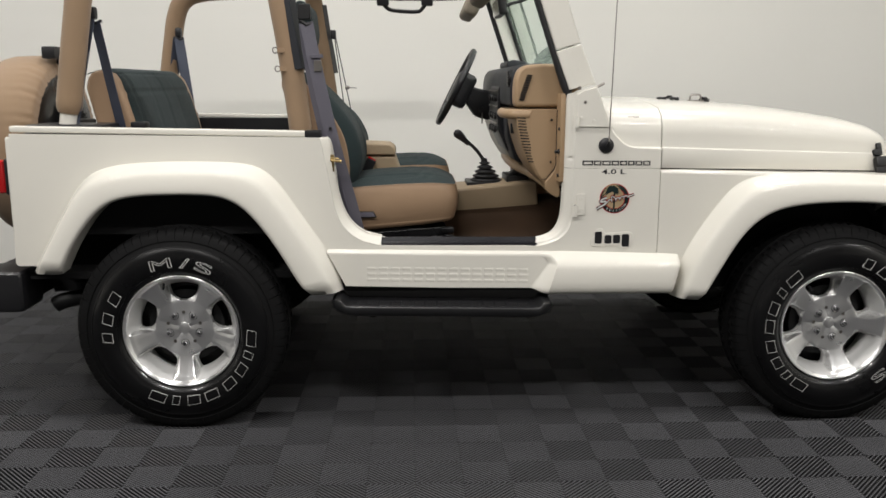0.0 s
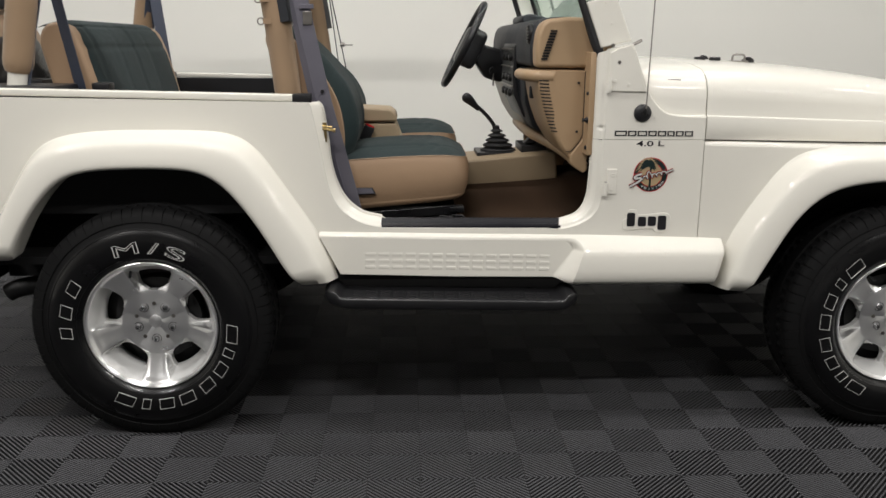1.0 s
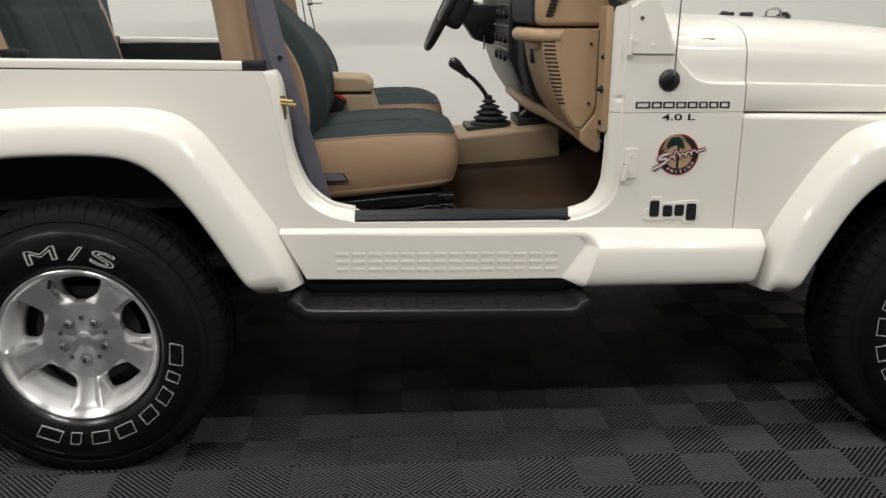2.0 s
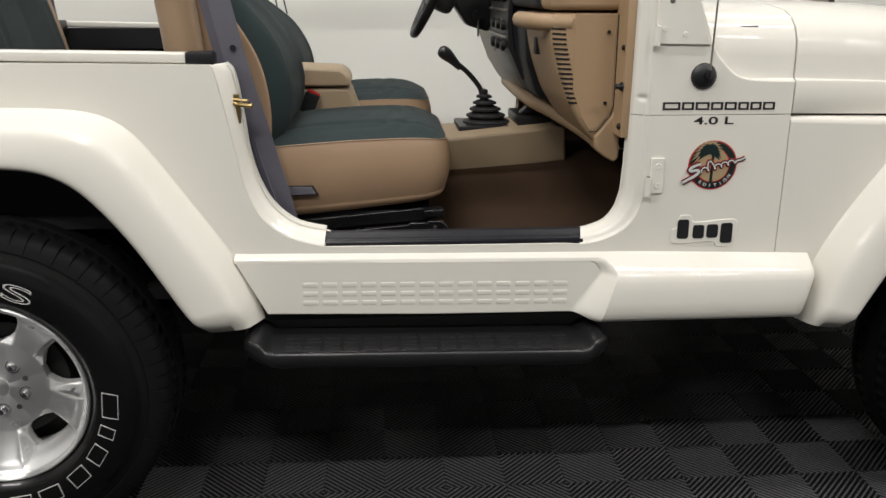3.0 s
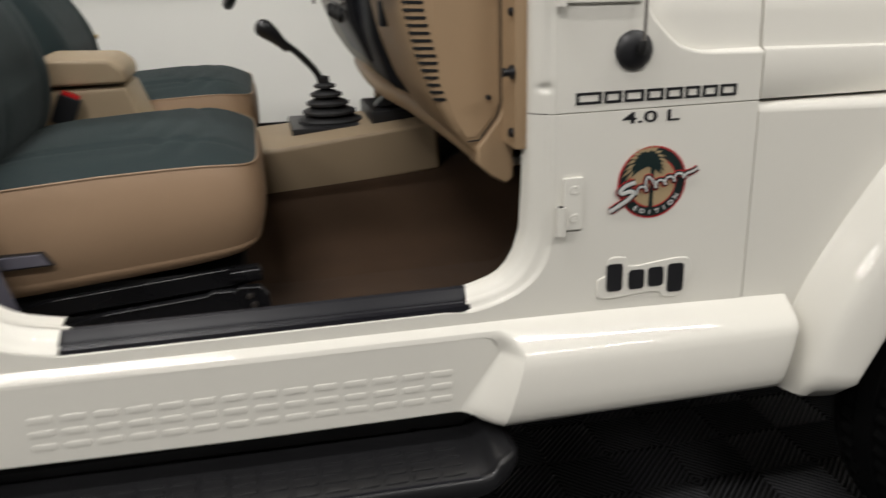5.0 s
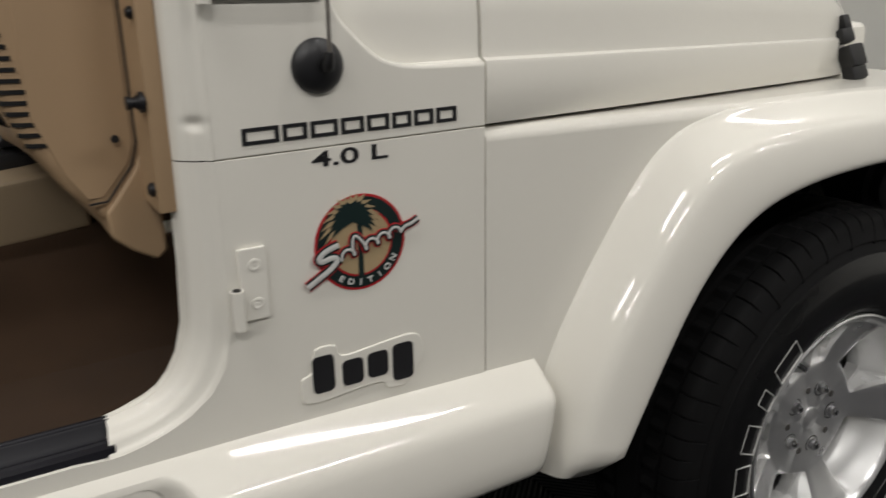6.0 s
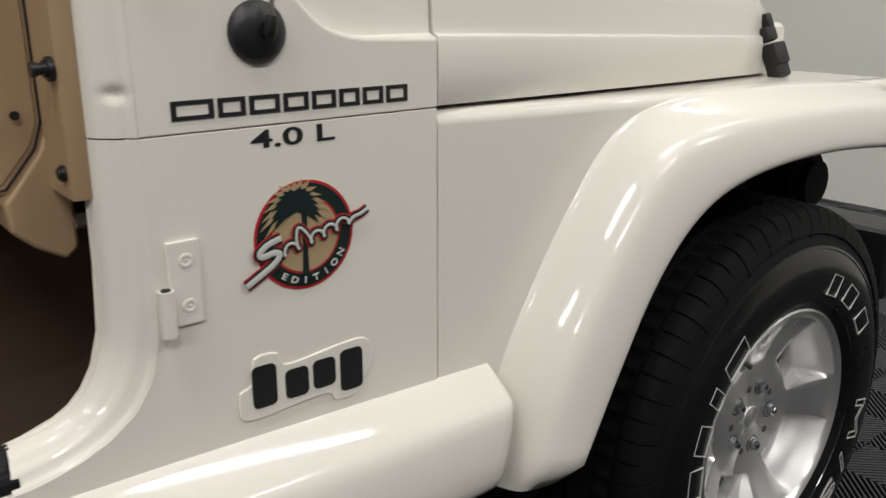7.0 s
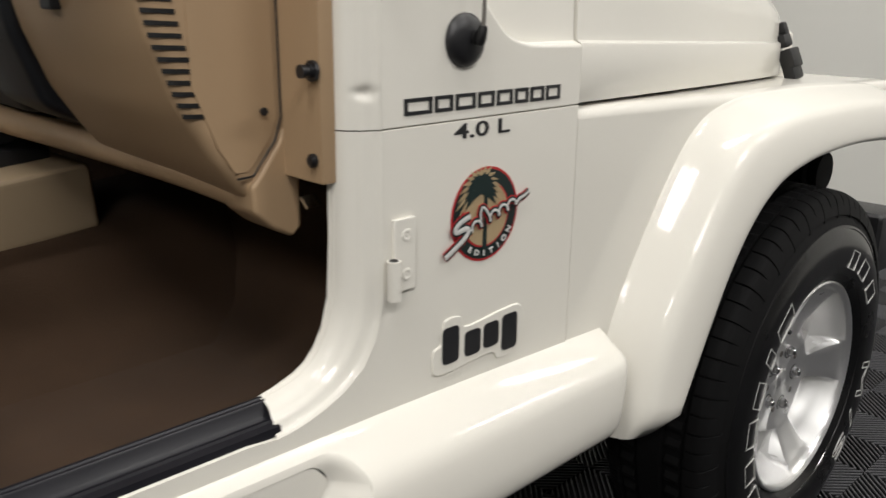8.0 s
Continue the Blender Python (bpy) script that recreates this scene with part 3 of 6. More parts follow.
part("axle", join(tube([(2.373, -0.62, 0.365), (2.373, 0.62, 0.365)], 0.04), cyl(2.373, 0.2, 0.365, 0.12, 0.16, "X", 20, 0.03)), SATIN, car)
part("gearbox", box(0.85, 1.75, -0.16, 0.16, 0.34, 0.53, 0.03), SATIN, car)
part("fuel_tank_guard", box(-0.55, -0.16, -0.33, 0.33, 0.36, 0.55, 0.04), SATIN, car)
for s in (-1, 1):
    part("coil_spring", tube([(2.373 + 0.055 * math.cos(a * 0.5), s * 0.46 + 0.055 * math.sin(a * 0.5), 0.42 + a * 0.0052) for a in range(0, 90)], 0.008, 6), SATIN, car)
    part("shock_absorber", tube([(2.50, s * 0.50, 0.40), (2.52, s * 0.50, 0.62), (2.53, s * 0.50, 0.63), (2.54, s * 0.50, 0.88)], [0.02, 0.02, 0.03, 0.03], 12), SATIN, car)
    part("shock_absorber", tube([(-0.16, s * 0.52, 0.36), (-0.13, s * 0.50, 0.55), (-0.13, s * 0.50, 0.56), (-0.10, s * 0.48, 0.82)], [0.02, 0.02, 0.03, 0.03], 12), SATIN, car)
part("charcoal_canister", join(cyl(2.66, -0.655, 0.715, 0.062, 0.12, "Y", 28, 0.02), tube(smooth_path([(2.60, -0.64, 0.74), (2.54, -0.63, 0.80), (2.46, -0.62, 0.84)], 5), 0.012)), LINER, car, "round black canister inside the wheel arch")
part("brake_hose", tube(smooth_path([(2.46, -0.60, 0.86), (2.50, -0.61, 0.80), (2.56, -0.62, 0.83), (2.62, -0.62, 0.80)], 6), 0.009, 8), SATIN, car)
part("hose_bracket", box(2.42, 2.50, -0.62, -0.57, 0.83, 0.86, 0.006), STEEL, car)
part("tail_pipe", tube(smooth_path([(-0.05, -0.56, 0.44), (-0.25, -0.60, 0.45), (-0.40, -0.64, 0.445), (-0.475, -0.655, 0.435), (-0.51, -0.66, 0.42)], 6), 0.030, 14), SATIN, car, "dark exhaust tail pipe")
# bumpers
bm = join(box(-0.74, -0.60, -0.66, 0.66, 0.43, 0.56, 0.012, 3))
part("rear_bumper", bm, PLASTIC, car, "black steel rear bumper")
for s in (-1, 1):
    part("bumper_end", box(-0.80, -0.565, min(s * 0.62, s * 0.80), max(s * 0.62, s * 0.80), 0.425, 0.575, 0.022, 3), PLASTIC, car)
part("front_bumper", box(2.86, 2.98, -0.78, 0.78, 0.45, 0.60, 0.02, 3), PLASTIC, car, "black front bumper")
part("bumper_bracket", box(2.70, 2.88, -0.46, 0.46, 0.48, 0.56), SATIN, car)
# side steps: a rounded tray with raised ends, a lip and rows of low pads
XA, XB = 0.536, 1.330


def ease(a, b, v):
    t = max(0.0, min(1.0, (v - a) / (b - a)))
    return t * t * (3 - 2 * t)


def step_row(x):
    """One cross-section: tray floor, rounded end rims, front lip, front face and underside."""
    d = min(x - XA, XB - x)
    r = 0.088
    k = max(0.0, 1 - d / r)
    fall = -0.017 * (x - 0.93)
    out = 0.902 - r * 0.86 * (1 - math.sqrt(max(0.0, 1 - k * k)))
    rim = 0.020 * (1 - ease(0.034, 0.062, d)) * (0.35 + 0.65 * ease(0.0, 0.016, d))
    row = [(0.733, 0.500)]
    for q in range(13):
        v = q / 12
        row.append((0.735 + (out - 0.013 - 0.735) * v, 0.4555 + rim))
    top = max(0.4605, row[-1][1])
    row += [(out - 0.0095, top + 0.0015), (out - 0.006, top + 0.0022), (out - 0.002, top + 0.0005), (out, top - 0.005), (out, top - 0.016)]
    low = 0.423 + 0.020 * k * k
    row += [(out - 0.003, low + 0.010), (out - 0.010, low + 0.003), (out - 0.030, low), (0.80, low - 0.002), (0.74, low + 0.02)]
    return [(y, z + fall) for y, z in row]


for flip in (False, True):
    f = 1 if flip else -1
    step = holder("side_step", parent=car)
    xs = [XA + 0.100 * (k / 24) ** 1.6 for k in range(25)]
    xs += [XA + 0.100 + (XB - XA - 0.2) * k / 12 for k in range(1, 12)]
    xs += [XB - 0.100 * (k / 24) ** 1.6 for k in range(24, -1, -1)]
    rows = []
    for x in xs:
        r = [(x, f * y, z) for y, z in step_row(x)]
        rows.append(r + [r[0]])
    part("step_body", grid(rows, True), STEPBLACK, step, sharp=60)
    part("step_lip", tube([(XA + 0.070, f * 0.8955, 0.4685), (XB - 0.070, f * 0.8955, 0.4567)], 0.0022, 8), SILLBLACK, step)
    pad = None
    for r in range(4):
        for c in range(15):
            at = (XA + 0.105 + c * 0.0418, f * (0.796 + r * 0.0235), 0.4550 - 0.017 * (XA + 0.105 + c * 0.0418 - 0.93))
            if pad is None:
                pad = part("pad", box(-0.0165, 0.0165, -0.0075, 0.0075, -0.003, 0.003, 0.0024, 2), STEPBLACK, step)
                pad.location = at
            else:
                q = pad.copy()
                scene.collection.objects.link(q)
                q.location = at
    for x in (0.68, 1.19):
        b = tube([(x, -0.80, 0.41), (x, -0.60, 0.50)], 0.016, 8)
        part("step_bracket", flip_y(b) if flip else b, SATIN, step)
# sill guards
for flip in (False, True):
    prof = [(0.704, 0.638), (0.704, 0.664), (0.733, 0.666), (0.7345, 0.683), (0.736, 0.6860), (0.739, 0.6860), (0.7405, 0.6843), (0.742, 0.6853), (0.744, 0.6848), (0.7455, 0.683), (0.750, 0.6725), (0.754, 0.6690), (0.757, 0.6695), (0.7585, 0.6715), (0.7610, 0.6713), (0.7625, 0.6690), (0.7655, 0.6680), (0.7695, 0.6665), (0.7710, 0.6580), (0.76, 0.655), (0.75, 0.650)]
    rows = []
    for x, k in ((0.714, 0), (0.99, 0.001), (1.279, 0.002)):
        r = [(x, (1 if flip else -1) * y, z - k) for y, z in prof]
        rows.append(r + [r[0]])
    part("sill_guard", grid(rows, True), SILLBLACK, car, "glossy black ribbed sill guard", sharp=30)
# rails on top of the tub
for flip in (False, True):
    s = 1 if flip else -1
    y0, y1 = sorted((s * 0.768, s * 0.728))
    slope = Matrix.Identity(4)
    slope[2][0] = -0.017
    rail = part("top_rail", move(box(-0.572, 0.452, y0, y1, 1.056, 1.078, 0.008, 3), slope), PAINT, car)
    part("rail_end_cap", box(0.448, 0.505, y0 - 0.002, y1 + 0.002, 1.043, 1.072, 0.006), PLASTIC, car)
    y2, y3 = sorted((s * 0.726, s * 0.700))
    part("rail_inner", box(-0.55, 0.46, y2, y3, 0.985, 1.060, 0.004), PLASTIC, car)
    part("striker_plate", box(0.528, 0.548, *sorted((s * 0.741, s * 0.752)), 0.925, 0.985, 0.002), GOLD, car)
    part("striker", join(tube([(0.535, s * 0.752, 0.966), (0.572, s * 0.760, 0.962)], 0.0045, 10), tube([(0.535, s * 0.752, 0.975), (0.566, s * 0.756, 0.972)], 0.003, 8), cyl(0.573, s * 0.760, 0.962, 0.0065, 0.004, "X", 14)), GOLD, car, "gold zinc door striker")
# tail lamps
for s in (-1, 1):
    lamp = holder("tail_lamp", parent=car)
    y0, y1 = sorted((s * 0.60, s * 0.72))
    part("lamp_housing", box(-0.625, -0.592, y0, y1, 0.84, 0.97, 0.008), PLASTIC, lamp)
    part("lens", box(-0.655, -0.624, y0 + 0.004, y1 - 0.004, 0.845, 0.965, 0.012, 3), RED, lamp)
# spare wheel in its cover
spare = holder("spare_wheel", parent=car)
sp = [(0.001, -0.135), (0.20, -0.135), (0.30, -0.133), (0.345, -0.125), (0.370, -0.105), (0.380, -0.07), (0.382, 0.0), (0.380, 0.05), (0.370, 0.078), (0.350, 0.096), (0.340, 0.101), (0.325, 0.104), (0.300, 0.106)]
bm = lathe(sp, 288, lambda j, i: (0.0055 * abs(math.sin(i * math.tau / 288 * 23 + 0.6 * math.sin(i * 0.09))) + 0.003 * math.sin(i * math.tau / 288 * 61 + 1)) * max(0, (j - 6) / 4.0) - 0.006 * (j == 8))
part("cover", move(bm, Matrix.Translation((-0.793, 0.02, 0.967)) @ Matrix.Rotation(radians(-90), 4, "Z")), TANCLOTH, spare, "tan cloth spare wheel cover with gathered edge", sharp=60)
bm = lathe([(0.31, 0.104), (0.29, 0.11), (0.20, 0.10), (0.16, 0.09), (0.001, 0.09)], 48)
part("tyre", move(bm, Matrix.Translation((-0.793, 0.02, 0.967)) @ Matrix.Rotation(radians(-90), 4, "Z")), RUBBER, spare)
part("carrier", box(-0.70, -0.585, -0.06, 0.10, 0.88, 1.08, 0.01), SATIN, spare)
part("high_brake_lamp", join(box(-0.72, -0.665, -0.10, 0.14, 1.335, 1.385, 0.006), box(-0.70, -0.68, 0.0, 0.04, 1.05, 1.34)), PLASTIC, car, "black high brake lamp on a stalk")
# aerial
aer = holder("aerial", parent=car)
bm = lathe([(0.0005, -0.0135), (0.006, -0.0132), (0.012, -0.0122), (0.018, -0.0105), (0.0225, -0.0083), (0.0258, -0.0055), (0.0274, -0.0025), (0.0276, 0.0)], 32)
part("aerial_base", move(bm, Matrix.Translation((1.517, -B, 1.019))), PLASTIC, aer)
part("knuckle", join(cyl(1.520, -0.7905, 1.022, 0.0078, 0.010, "Y", 18, 0.003), tube(smooth_path([(1.520, -0.793, 1.016), (1.5203, -0.796, 1.024), (1.521, -0.798, 1.034)], 3), [0.0048, 0.0056, 0.0060, 0.0058, 0.0054, 0.0048, 0.0040], 12)), SATIN, aer)
part("mast", tube([(1.521, -0.798, 1.032), (1.537, -0.795, 1.80)], [0.0022, 0.0016], 8), STEEL, aer)
# hinges
def hinge(x, z0, z1, s, knuckle_low):
    h = holder("door_hinge", parent=car)
    y0, y1 = sorted((s * (B - 0.001), s * (B + 0.0045)))
    part("leaf", box(x, x + 0.0295, y0, y1, z0, z1, 0.0022), PAINT, h)
    part("barrel", tube([(x - 0.006, s * 0.785, z0 - 0.004 if knuckle_low else z1 - 0.04), (x - 0.006, s * 0.785, z0 + 0.038 if knuckle_low else z1 + 0.004)], 0.0072, 16), PAINT, h)
    part("pin_hole", cyl(x - 0.006, s * 0.785, z0 + 0.0386 if knuckle_low else z1 + 0.0046, 0.0045, 0.0008, "Z", 14), SATIN, h)
    for zz in (z0 + 0.018, z1 - 0.018):
        part("screw", move(lathe([(0.0068, 0.0), (0.0064, -0.0008), (0.0042, -0.0010), (0.0032, -0.0004), (0.0020, -0.0003), (0.0014, -0.0008), (0.0003, -0.0008)], 18), Matrix.Translation((x + 0.0165, s * (B + 0.0045), zz)) @ Matrix.Rotation(math.pi if s > 0 else 0, 4, "Z")), PAINT, h)


for s in (-1, 1):
    hinge(1.417, 0.768, 0.846, s, True)
    # windscreen hinge plates over the cowl
    wh = holder("windscreen_hinge", parent=car)
    b = plate([(1.405, 1.085), (1.524, 1.083), (1.512, 1.120), (1.490, 1.190), (1.474, 1.222), (1.432, 1.212), (1.408, 1.198)], -0.781, -0.770, 0.003)
    part("plate", flip_y(b) if s > 0 else b, PAINT, wh)
    for x, z in ((1.425, 1.115), (1.436, 1.171), (1.468, 1.105)):
        part("screw", move(lathe([(0.0055, 0.0), (0.005, -0.0012), (0.0025, -0.0014), (0.0003, -0.0010)], 14), Matrix.Translation((x, s * 0.781, z)) @ Matrix.Rotation(math.pi if s > 0 else 0, 4, "Z")), STEEL if z > 1.15 else PAINT, wh)
    part("barrel", tube([(1.407, s * 0.785, 1.082), (1.407, s * 0.785, 1.122)], 0.0075, 14), PAINT, wh)
    part("stop_bolt", tube([(1.478, s * 0.76, 1.222), (1.506, s * 0.755, 1.236)], 0.005, 10), STEEL, wh)

# windscreen
for s in (-1, 1):
    low = plate([(1.383, 1.212), (1.478, 1.234), (1.421, 1.372), (1.333, 1.345)], -0.755, -0.690, 0.006)
    high = plate([(1.332, 1.348), (1.420, 1.375), (1.290, 1.760), (1.192, 1.760)], -0.753, -0.692, 0.008)
    part("pillar_foot", flip_y(low) if s > 0 else low, PAINT, car)
    part("pillar", flip_y(high) if s > 0 else high, PAINT, car)
    part("pillar_seal", tube([(1.386, s * 0.735, 1.190), (1.368, s * 0.735, 1.235), (1.326, s * 0.735, 1.345), (1.185, s * 0.735, 1.755)], [0.014, 0.017, 0.013, 0.013], 10), GASKET, car)
    for x, z, r, mt in ((1.392, 1.345, 0.003, PAINT), (1.419, 1.220, 0.0065, STEEL), (1.412, 1.285, 0.003, PAINT)):
        part("pillar_screw", cyl(x, s * 0.756, z, r, 0.004, "Y", 14, 0.001), mt, car)
part("header", join(box(1.19, 1.29, -0.70, 0.70, 1.70, 1.76, 0.01)), PAINT, car)
gl = bmesh.new()
quad = [(1.452, -0.69, 1.235), (1.452, 0.69, 1.235), (1.29, 0.69, 1.705), (1.29, -0.69, 1.705)]
fr = [gl.verts.new(p) for p in quad]
bk = [gl.verts.new((p[0] - 0.006, p[1], p[2] - 0.002)) for p in quad]
gl.faces.new(fr), gl.faces.new(bk[::-1])
for i in range(4):
    gl.faces.new((fr[i], bk[i], bk[(i + 1) % 4], fr[(i + 1) % 4]))
glass = part("windscreen_glass", gl, GLASS, car, "clear slightly green windscreen glass")
glass.visible_shadow = False
for s in (-1, 1):
    part("glass_seal", tube([(1.44, s * 0.685, 1.24), (1.28, s * 0.685, 1.70)], 0.012, 8), GASKET, car)
part("lower_glass_seal", tube([(1.445, -0.69, 1.238), (1.445, 0.69, 1.238)], 0.014, 8), GASKET, car)

# ---- wheels ----
HUB = 0.746


def tyre_mesh():
    half = [(0.203, 0.092), (0.212, 0.104), (0.222, 0.1105), (0.2225, 0.1125), (0.228, 0.1155), (0.245, 0.1195), (0.268, 0.1205), (0.284, 0.1190), (0.297, 0.1155), (0.3065, 0.1100), (0.3070, 0.1115), (0.3115, 0.1095), (0.3120, 0.1070), (0.328, 0.1005), (0.330, 0.1035),
            (0.345, 0.0995), (0.358, 0.094), (0.366, 0.087), (0.370, 0.077), (0.3715, 0.064), (0.363, 0.063), (0.363, 0.056), (0.372, 0.055), (0.3725, 0.030), (0.364, 0.029), (0.364, 0.022), (0.373, 0.021), (0.373, 0.0)]
    prof = [(r, -y) for r, y in half] + [(r, y) for r, y in half[-2::-1]]
    n = len(half)
    blocks = 72

    def wob(j, i):
        k = j if j < n else 2 * n - 2 - j
        if 14 <= k <= 19:
            short = (i // 6) % 2 == 1 and k < 16
            return -0.0055 if i % 6 in (1, 2) and not short else 0.0
        if k in (22, 23):
            return -0.006 if (i + 3) % 6 in (1, 2) else 0.0
        return 0.0
    return lathe(prof, blocks * 6, wob, (0.0, 0.025, 0.085, 0.11, 0.40, 0.70))


def rim_mesh():
    """Five broad spokes that ramp up to the lip, with windows and a deep barrel wall between them."""
    A0 = radians(54)
    rings = [0.0005, 0.012, 0.030, 0.050, 0.075, 0.092, 0.100, 0.104, 0.107, 0.112, 0.120, 0.130, 0.140, 0.150, 0.158, 0.163, 0.166, 0.169, 0.174, 0.180, 0.186, 0.190, 0.1925, 0.1945, 0.198, 0.2025, 0.2055, 0.206]
    spoke = ((0.0, -0.049), (0.05, -0.0495), (0.092, -0.0515), (0.107, -0.0530), (0.118, -0.0560), (0.13, -0.0600), (0.142, -0.0645), (0.154, -0.0695), (0.166, -0.075), (0.176, -0.0805), (0.186, -0.088), (0.190, -0.091), (0.1925, -0.0945), (0.1945, -0.098), (0.198, -0.1015), (0.2025, -0.1035), (0.2055, -0.102), (0.206, -0.092))
    deep = ((0.0, -0.049), (0.092, -0.0515), (0.104, -0.050), (0.112, -0.045), (0.13, -0.038), (0.166, -0.030), (0.174, -0.044), (0.180, -0.060), (0.186, -0.078), (0.190, -0.089), (0.1925, -0.0945), (0.206, -0.0945))

    def at(table, r):
        for (a, p), (b, q) in zip(table, table[1:]):
            if r <= b:
                return p + (q - p) * (r - a) / (b - a)
        return table[-1][1]

    def smooth(a, b, v):
        t = max(0.0, min(1.0, (v - a) / (b - a)))
        return t * t * (3 - 2 * t)
    bm = bmesh.new()
    vs = []
    for r in rings:
        w = radians(7)
        if 0.104 <= r <= 0.1661:
            t = (r - 0.104) / 0.062
            w = radians(19.8) * max(0.0, 1 - (1 - min(1.0, t / 0.55)) ** 2.2) ** 0.5 * (1.0 if t < 0.8 else 1 - 0.10 * ((t - 0.8) / 0.2) ** 2)
            w = max(w, radians(7))
        elif r > 0.1661:
            w = radians(17.8)
        ring = []
        for k in range(5):
            c = A0 + k * math.tau / 5
            angs = [c + radians(a) for a in (-16.0, -15.0, -14.0, -13.0, -12.0, -10.8, -5.5, 0, 5.5, 10.8, 12.0, 13.0, 14.0, 15.0, 16.0)]
            m = c + math.tau / 10
            angs += [m - w, m - w * 0.75, m - w * 0.4, m, m + w * 0.4, m + w * 0.75, m + w]
            for a in angs:
                d = abs((a - c + math.pi / 5) % (math.tau / 5) - math.pi / 5)
                f = smooth(radians(11.5), radians(15.6), d) * smooth(0.098, 0.112, r) if r < 0.1922 else 0.0
                if 0.1 < r < 0.112:
                    f = smooth(radians(12.2), radians(20), d) * smooth(0.098, 0.112, r)
                y = at(spoke, r) * (1 - f) + at(deep, r) * f
                crown = 0.003 * (1 - (d / radians(36)) ** 2) if r < 0.186 else 0.0
                ring.append(bm.verts.new((r * math.cos(a), y - crown * (1 - f), r * math.sin(a))))
        vs.append(ring)
    n = len(vs[0])
    per = n // 5
    for q in range(len(vs) - 1):
        hole = 0.104 <= rings[q] and rings[q + 1] <= 0.1661
        for i in range(n):
            if hole and 15 <= i % per <= 20:
                continue
            bm.faces.new((vs[q][i], vs[q][(i + 1) % n], vs[q + 1][(i + 1) % n], vs[q + 1][i]))
    loose = [v for v in bm.verts if not v.link_faces]
    bmesh.ops.delete(bm, geom=loose, context="VERTS")
    edge = [e for e in bm.edges if e.is_boundary and 0.1 < (e.verts[0].co.xz.length) < 0.18]
    r1 = bmesh.ops.extrude_edge_only(bm, edges=edge)
    bmesh.ops.translate(bm, vec=(0, 0.022, 0), verts=[g for g in r1["geom"] if isinstance(g, bmesh.types.BMVert)])
    return bm


def outline_block(w, h, lean=0.0, tail=False):
    """A plain hollow block in the x, z plane that stands in for a brand's letter."""
    bm = bmesh.new()
    k = 0.0013
    o = [(-w / 2 - lean, -h / 2), (w / 2 - lean, -h / 2), (w / 2 + lean, h / 2), (-w / 2 + lean, h / 2)]
    i = [(-w / 2 - lean + k, -h / 2 + k), (w / 2 - lean - k, -h / 2 + k), (w / 2 + lean - k, h / 2 - k), (-w / 2 + lean + k, h / 2 - k)]
    for y in (0.0,):
        a = [bm.verts.new((x, -0.0006, z)) for x, z in o]
        b = [bm.verts.new((x, -0.0006, z)) for x, z in i]
        c = [bm.verts.new((x, 0.002, z)) for x, z in o]
        d = [bm.verts.new((x, 0.002, z)) for x, z in i]
        for q in range(4):
            p = (q + 1) % 4
            bm.faces.new((a[q], a[p], b[p], b[q]))
            bm.faces.new((a[q], c[q], c[p], a[p]))
            bm.faces.new((b[q], b[p], d[p], d[q]))
    return bm


def on_tyre(bm, angle, r=0.252):
    """Puts a mark on the outer sidewall at that angle (degrees from the front, counter-clockwise), its top outwards."""
    a = radians(angle)
    bmesh.ops.transform(bm, matrix=Matrix.Translation((r * math.cos(a), -0.1205, r * math.sin(a))) @ Matrix.Rotation(-(a - math.pi / 2), 4, "Y"), verts=bm.verts)
    return bm


